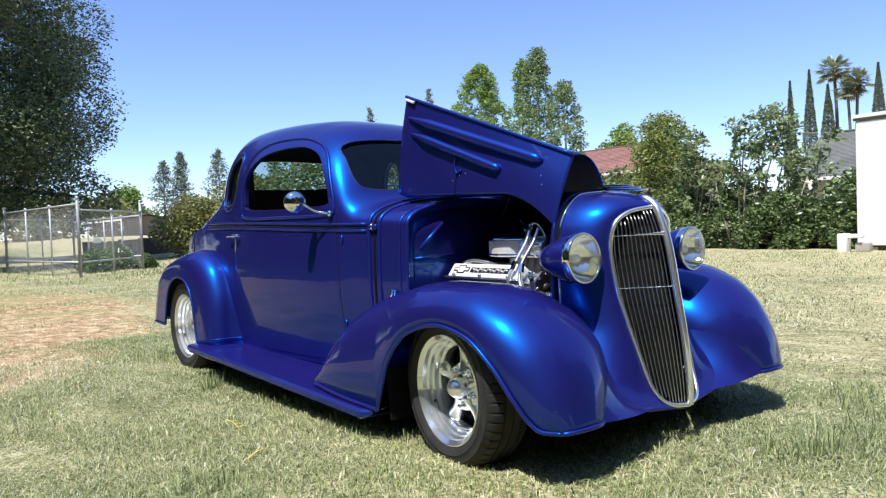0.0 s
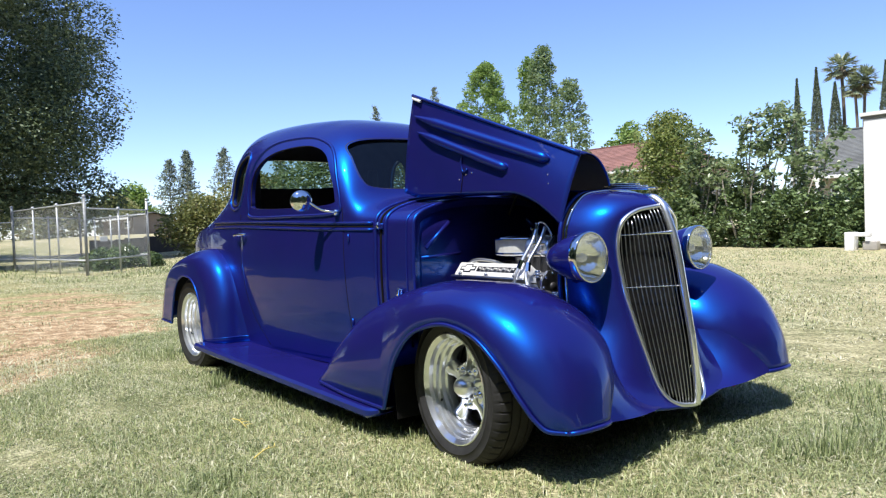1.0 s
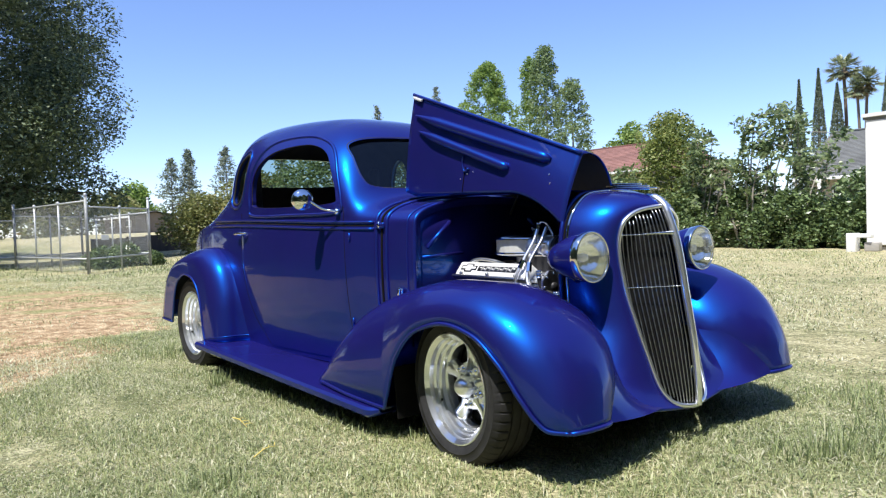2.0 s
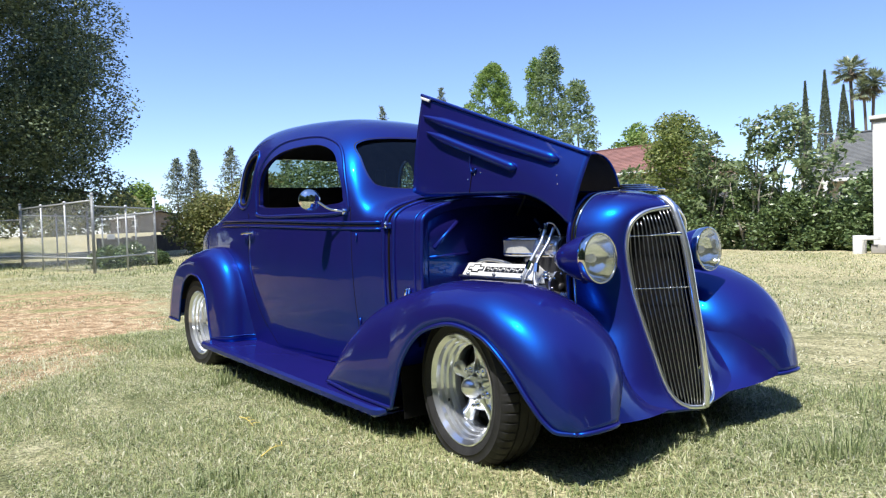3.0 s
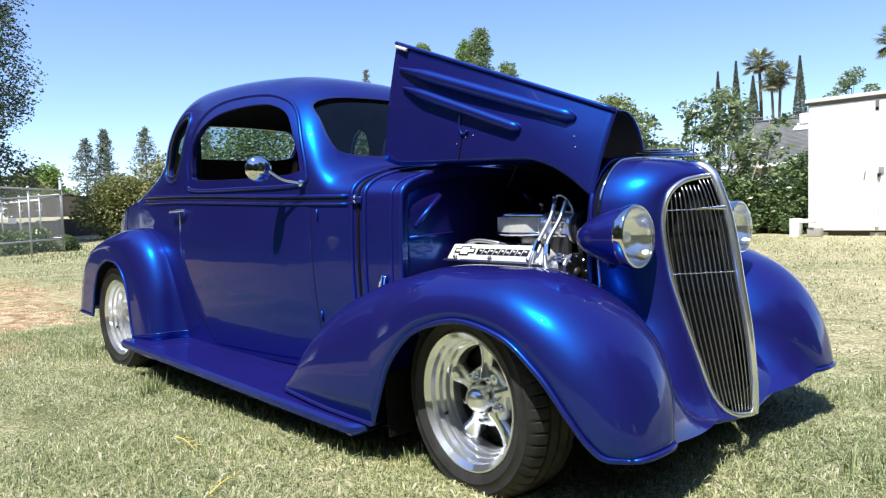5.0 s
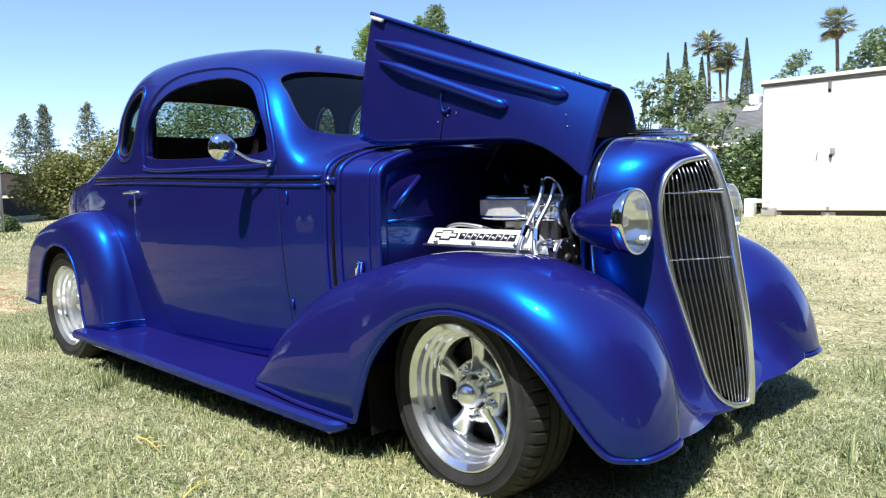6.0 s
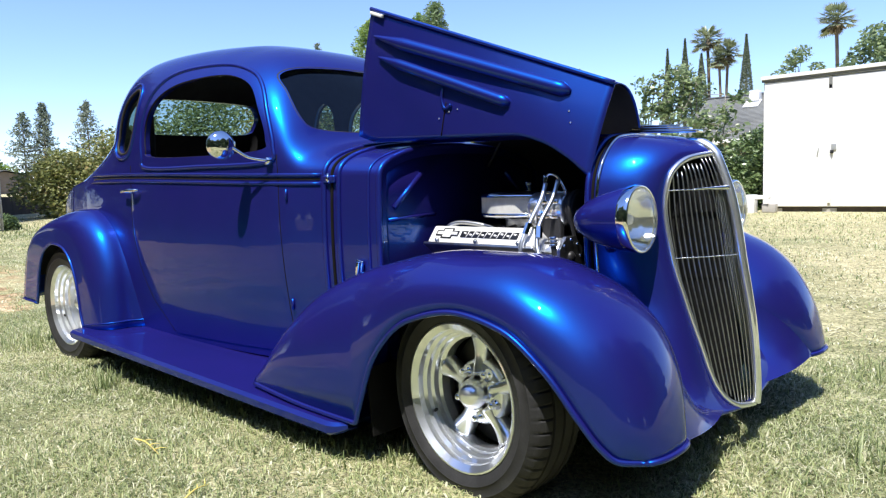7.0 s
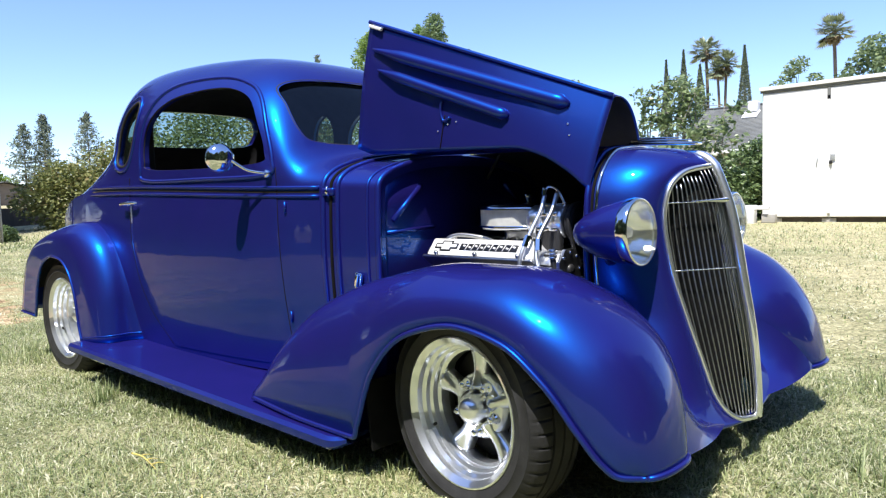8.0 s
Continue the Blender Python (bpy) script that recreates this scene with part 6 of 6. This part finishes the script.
# white bin and blocks beside the shed
bin_ = thing("utility_box", (-3.05, 10.6, 0.17), "white plastic utility box beside the shed", "box")
part("body", box((0.15, 0.20, 0.34), pose(-3.07, 10.6, 0.335), 0.015), PLASTIC, bin_)
part("arm", box((0.26, 0.12, 0.07), pose(-2.90, 10.62, 0.46), 0.012), PLASTIC, bin_)
blk = thing("concrete_block", (-2.80, 10.72, 0.18), "weathered concrete block beside the shed", "block")
part("block", box((0.22, 0.2, 0.15), pose(-2.80, 10.72, 0.27, 0, 0, 6), 0.015), CONCRETE, blk)


# ---------------------------------------------------------------- the pen: steel posts, rails and diamond mesh
def pen_run(a, b, height, posts, group_label, over=0.10):
    a, b = Vector((*a, 0)), Vector((*b, 0))
    za = ground_height(a.x, a.y)
    ob = thing("chain_link_fence", (a.x, a.y, za), group_label, "fence", "pen fences")
    d = (b - a)
    n = d.length
    d.normalize()
    for k in range(posts + 1):
        p = a + d * n * k / posts
        big = k in (0, posts)
        h = height + (over if big else 0.0)
        post = part("post", tube([(p.x, p.y, za - 0.1), (p.x, p.y, za + h)], 0.036 if big else 0.023, sides=12), GALV, ob)
        part("cap", lathe([(0.0, 0.05), (0.025, 0.045), (0.045, 0.015), (0.046, 0.0)], pose(p.x, p.y, za + h), 12), GALV, post)
    for z in (height - 0.02, 0.36):
        part("rail", tube([(a.x, a.y, za + z), (b.x, b.y, za + z)], 0.021, sides=10), GALV, ob)
    # diamond wires
    step = 0.075
    verts, faces = [], []
    w = 0.0027
    top, low = height - 0.03, 0.05
    span = top - low
    off = d.cross(Vector((0, 0, 1))) * 0.004
    k = -span
    while k < n:
        for sgn in (1, -1):
            s0, s1 = max(0.0, k), min(n, k + span)
            if s1 - s0 > 0.02:
                z0, z1 = (low + s0 - k, low + s1 - k) if sgn == 1 else (top - (s0 - k), top - (s1 - k))
                p, q = a + d * s0 + off * sgn, a + d * s1 + off * sgn
                i = len(verts)
                verts += [(p.x, p.y, za + z0 - w), (q.x, q.y, za + z1 - w), (q.x, q.y, za + z1 + w), (p.x, p.y, za + z0 + w)]
                faces.append((i, i + 1, i + 2, i + 3))
        k += step
    part("mesh", raw_mesh("mesh", verts, faces, 4), WIRE, ob, "diamond wire mesh", smooth=False)


POST_A, POST_B, POST_C = (-16.46, 1.62), (-18.64, 3.70), (-22.1, 0.95)
pen_run(POST_A, POST_C, 1.76, 3, "galvanised chain-link fence with steel posts")
pen_run(POST_A, POST_B, 1.62, 2, "galvanised chain-link fence with steel posts", 0.26)
pen_run(POST_C, (-24.2, 3.2), 1.58, 2, "galvanised chain-link fence with steel posts")
pen_run((-24.2, 3.2), POST_B, 1.50, 4, "galvanised chain-link fence with steel posts")
pen_run(POST_C, (-27.0, -3.0), 1.45, 3, "galvanised chain-link fence with steel posts")
tagged(part("small_sign", box((0.02, 0.26, 0.16), pose(-22.3, 3.45, 0.85, 0, 0, 20), 0.004), PLASTIC), "small white plate wired to the fence", "sign")
for i, (x, y, h, w) in enumerate(((-18.9, 2.5, 0.55, 0.55), (-19.4, 3.2, 0.6, 0.55), (-19.2, 3.9, 0.4, 0.4))):
    broad_tree("weed_bush", x, y, h, w, 14, 2600, 0.09, HEDGE_LEAF, BARK, "low green weeds along the pen", 170 + i, low=0.0, group="weed bushes", trunk_r=0.015, clump_r=0.4, category="bush")


def board_fence(x, y0, y1, height, label):
    ob = thing("board_fence", (x, (y0 + y1) / 2, ground_height(x, y0)), label, "fence")
    rng = np.random.default_rng(9)
    y = y0
    while y < y1:
        h = height * rng.uniform(0.95, 1.03)
        bm = box((0.025, 0.199, h), pose(x + rng.normal() * 0.006, y, h / 2 + ground_height(x, y)), 0.004, segments=1)
        part("board", bm, OLD_WOOD, ob, smooth=False)
        y += 0.20
    for z in (0.2, height * 0.8):
        part("rail", box((0.05, y1 - y0, 0.09), pose(x - 0.04, (y0 + y1) / 2, z)), OLD_WOOD, ob, smooth=False)


for i, (x, y, h, w) in enumerate(((-50, -9, 3.6, 3.2), (-51, -4, 3.4, 3.2), (-50, 1.0, 3.2, 3.0), (-51, 5.5, 3.0, 3.0), (-57, 9.0, 3.4, 2.6), (-57, 13.0, 3.2, 2.4))):
    broad_tree("distant_bush", x, y, h, w, 18, 3500, 0.3, OLIVE_LEAF, BARK, "rounded olive-green bush in the distance", 180 + i, low=0.0, group="distant bushes", trunk_r=0.05, clump_r=0.3, category="bush")
board_fence(-30.5, 5.0, 13.0, 0.72, "low dark fence of weathered boards")


# ---------------------------------------------------------------- grass
def blades(name, count, area, height, width, material, seed, keep=None, label="", droop=0.6):
    rng = np.random.default_rng(seed)
    x0, x1, y0, y1 = area
    x, y = rng.uniform(x0, x1, count), rng.uniform(y0, y1, count)
    if keep is not None:
        ok = keep(x, y, rng)
        x, y = x[ok], y[ok]
    n = len(x)
    far = np.clip((y - 2.0) / 9.0, 0, 1)
    z = LOT_RISE * far * far * (3 - 2 * far)
    a = rng.uniform(0, math.tau, n)
    wave = np.sin(x * 5.1 + 2.2 * np.sin(y * 3.3)) + np.sin(y * 6.3 + 1.9 * np.sin(x * 2.7 + 1.0)) + np.sin((x + y) * 2.3)
    h = height * rng.uniform(0.40, 1.35, n) * (0.95 + 0.20 * wave)
    lean = rng.uniform(0.15, 1.0, n) * droop
    dx, dy = np.cos(a), np.sin(a)
    sx, sy = -dy * width * 0.5 * rng.uniform(0.7, 1.4, n), dx * width * 0.5
    base = np.stack([x, y, z - 0.004], 1)
    side = np.stack([sx, sy, np.zeros(n)], 1)
    mid = base + np.stack([dx * h * lean * 0.35, dy * h * lean * 0.35, h * 0.62], 1)
    tip = base + np.stack([dx * h * lean, dy * h * lean, h * (1.0 - 0.35 * lean)], 1)
    verts = np.stack([base - side, base + side, mid + side * 0.8, mid - side * 0.8, tip], 1).reshape(-1, 3)
    i = np.arange(n)[:, None] * 5
    faces = np.concatenate([i + [0, 1, 2], i + [0, 2, 3], i + [3, 2, 4]])
    ob = part(name, raw_mesh(name, verts, faces, 3), material, smooth=False)
    return tagged(ob, label, "grass", kind="stuff")


def patchy(scale, cut, seed):
    """Keeps more blades where a slow wave of growth is thick."""
    r = np.random.default_rng(seed)
    waves = [(r.normal(size=2) * scale, r.uniform(0, math.tau)) for _ in range(9)]

    def keep(x, y, rng):
        v = sum(np.sin(x * k[0] + y * k[1] + p) for k, p in waves) / 3.0
        edge = -2.4 + 1.15 * np.maximum(-2.6 - x, 0) ** 0.58 - 0.30 * np.maximum(-7.4 - x, 0)
        worn = np.clip((edge - y) * 2.6 + 0.55, 0, 1)
        bare = worn * np.clip(0.80 + 0.033 * np.clip(x + 14, -8, 6) - 0.60 * v, 0.10, 0.985)
        return (rng.random(len(x)) < 0.5 + 0.35 * (v - cut)) & (rng.random(len(x)) > bare)

    return keep


blades("lawn_grass", 310000, (-4.8, 2.6, -2.2, 1.8), 0.032, 0.0032, GRASS_BLADE, 200, patchy(2.2, -0.6, 1), "short mown green grass round the car", 2.0)
blades("dry_grass", 170000, (-4.8, 2.6, -2.2, 1.8), 0.026, 0.0030, DRY_BLADE, 201, patchy(2.6, 0.1, 2), "dry straw-coloured grass round the car", 2.6)
blades("lawn_grass", 160000, (-16.5, 3.4, -3.6, 10.8), 0.036, 0.008, GRASS_BLADE, 202, patchy(0.9, -0.1, 3), "short patchy green grass across the lot", 2.2)
blades("dry_grass", 170000, (-17, 2.4, -3.6, 11.0), 0.030, 0.008, DRY_BLADE, 203, patchy(0.8, 0.0, 4), "cut straw lying across the lot", 3.0)
# unseen coarse grass behind the viewer, added to darken the ground the paint reflects
blades("lawn_grass", 110000, (-20, 9, -14, -2.4), 0.055, 0.013, GRASS_BLADE, 206, patchy(0.8, -0.2, 7), "short patchy green grass across the lot", 1.2)
blades("verge_grass", 30000, (-26, -14, -2.0, 8.0), 0.075, 0.016, GRASS_BLADE, 204, patchy(0.6, 0.1, 5), "longer grass towards the pen", 0.9)


def tufts(places, count, height, seed, material, name, label):
    rng = np.random.default_rng(seed)
    verts, faces = [], []
    for x, y, r, h in places:
        for _ in range(count):
            a, q = rng.random() * math.tau, r * math.sqrt(rng.random())
            px, py = x + q * math.cos(a), y + q * math.sin(a)
            b = rng.random() * math.tau
            hh = h * rng.uniform(0.5, 1.2)
            ln = rng.uniform(0.2, 0.9)
            w = rng.uniform(0.0018, 0.0032)
            z = ground_height(px, py) - 0.004
            i = len(verts)
            dx, dy = math.cos(b), math.sin(b)
            verts += [(px - dy * w, py + dx * w, z), (px + dy * w, py - dx * w, z), (px + dx * hh * ln * 0.4 + dy * w * 0.7, py + dy * hh * ln * 0.4 - dx * w * 0.7, z + hh * 0.65), (px + dx * hh * ln * 0.4 - dy * w * 0.7, py + dy * hh * ln * 0.4 + dx * w * 0.7, z + hh * 0.65), (px + dx * hh * ln, py + dy * hh * ln, z + hh * (1 - 0.3 * ln))]
            faces += [(i, i + 1, i + 2), (i, i + 2, i + 3), (i + 3, i + 2, i + 4)]
    tagged(part(name, raw_mesh(name, verts, faces, 3), material, smooth=False), label, "grass", kind="stuff")


rng0 = np.random.default_rng(5)
along = [(x, -0.80 + rng0.normal() * 0.06, 0.10, 0.06) for x in np.arange(-2.4, -0.3, 0.16)]
along += [(-2.05, -0.93, 0.05, 0.12), (-1.98, -0.99, 0.04, 0.13), (-2.5, -1.0, 0.12, 0.06)]
along += [(1.2 + 0.5 * rng0.random(), -0.5 + 1.0 * rng0.random(), 0.12, 0.08) for _ in range(10)]
along += [(-3.1 - 0.6 * rng0.random(), -1.0 + 0.5 * rng0.random(), 0.14, 0.07) for _ in range(12)]
along += [(0.95, 0.22, 0.10, 0.15), (1.02, 0.34, 0.12, 0.13), (0.88, 0.10, 0.10, 0.12), (0.82, 1.0, 0.14, 0.13), (0.70, 1.25, 0.15, 0.11), (0.95, 0.75, 0.15, 0.10), (-0.37, -1.64, 0.10, 0.08), (-0.15, -1.60, 0.08, 0.07), (1.02, 0.55, 0.14, 0.13)]
tufts(along, 42, 0.1, 12, WEED_LEAF, "grass_tufts", "taller grass tufts left beside the car")


# long dry stalks left lying on the lawn
def stalk(x, y, heading, length, label):
    ob = thing("grass_stalk", (x, y, ground_height(x, y)), label, "stalk", "fallen stalks")
    d = Vector((math.cos(heading), math.sin(heading), 0))
    p = Vector((x, y, ground_height(x, y) + 0.022))
    part("stem", tube(spline([p, p + d * length * 0.5 + Vector((0, 0, 0.014)), p + d * length], 5), lambda t: 0.0030 * (1.2 - t), sides=6), STALK, ob)
    for k in (0.35, 0.6, 0.85):
        q = p + d * length * k + Vector((0, 0, 0.01))
        e = Vector((math.cos(heading + 0.6), math.sin(heading + 0.6), 0.15)) * length * 0.22
        part("blade", tube([q, q + e * 0.5 + Vector((0, 0, 0.004)), q + e], lambda t: 0.0022 * (1.1 - t), sides=5), STALK, ob)


STALK = plain("yellow_straw", (0.75, 0.60, 0.16), 0.6, 0.0, 0.15, 30, 200, 0.1)
for x, y, heading, length in ((-0.54, -1.40, 2.03, 0.15), (-1.18, -1.22, -0.1, 0.22)):
    stalk(x, y, heading, length, "yellow dry grass stalk lying on the lawn")
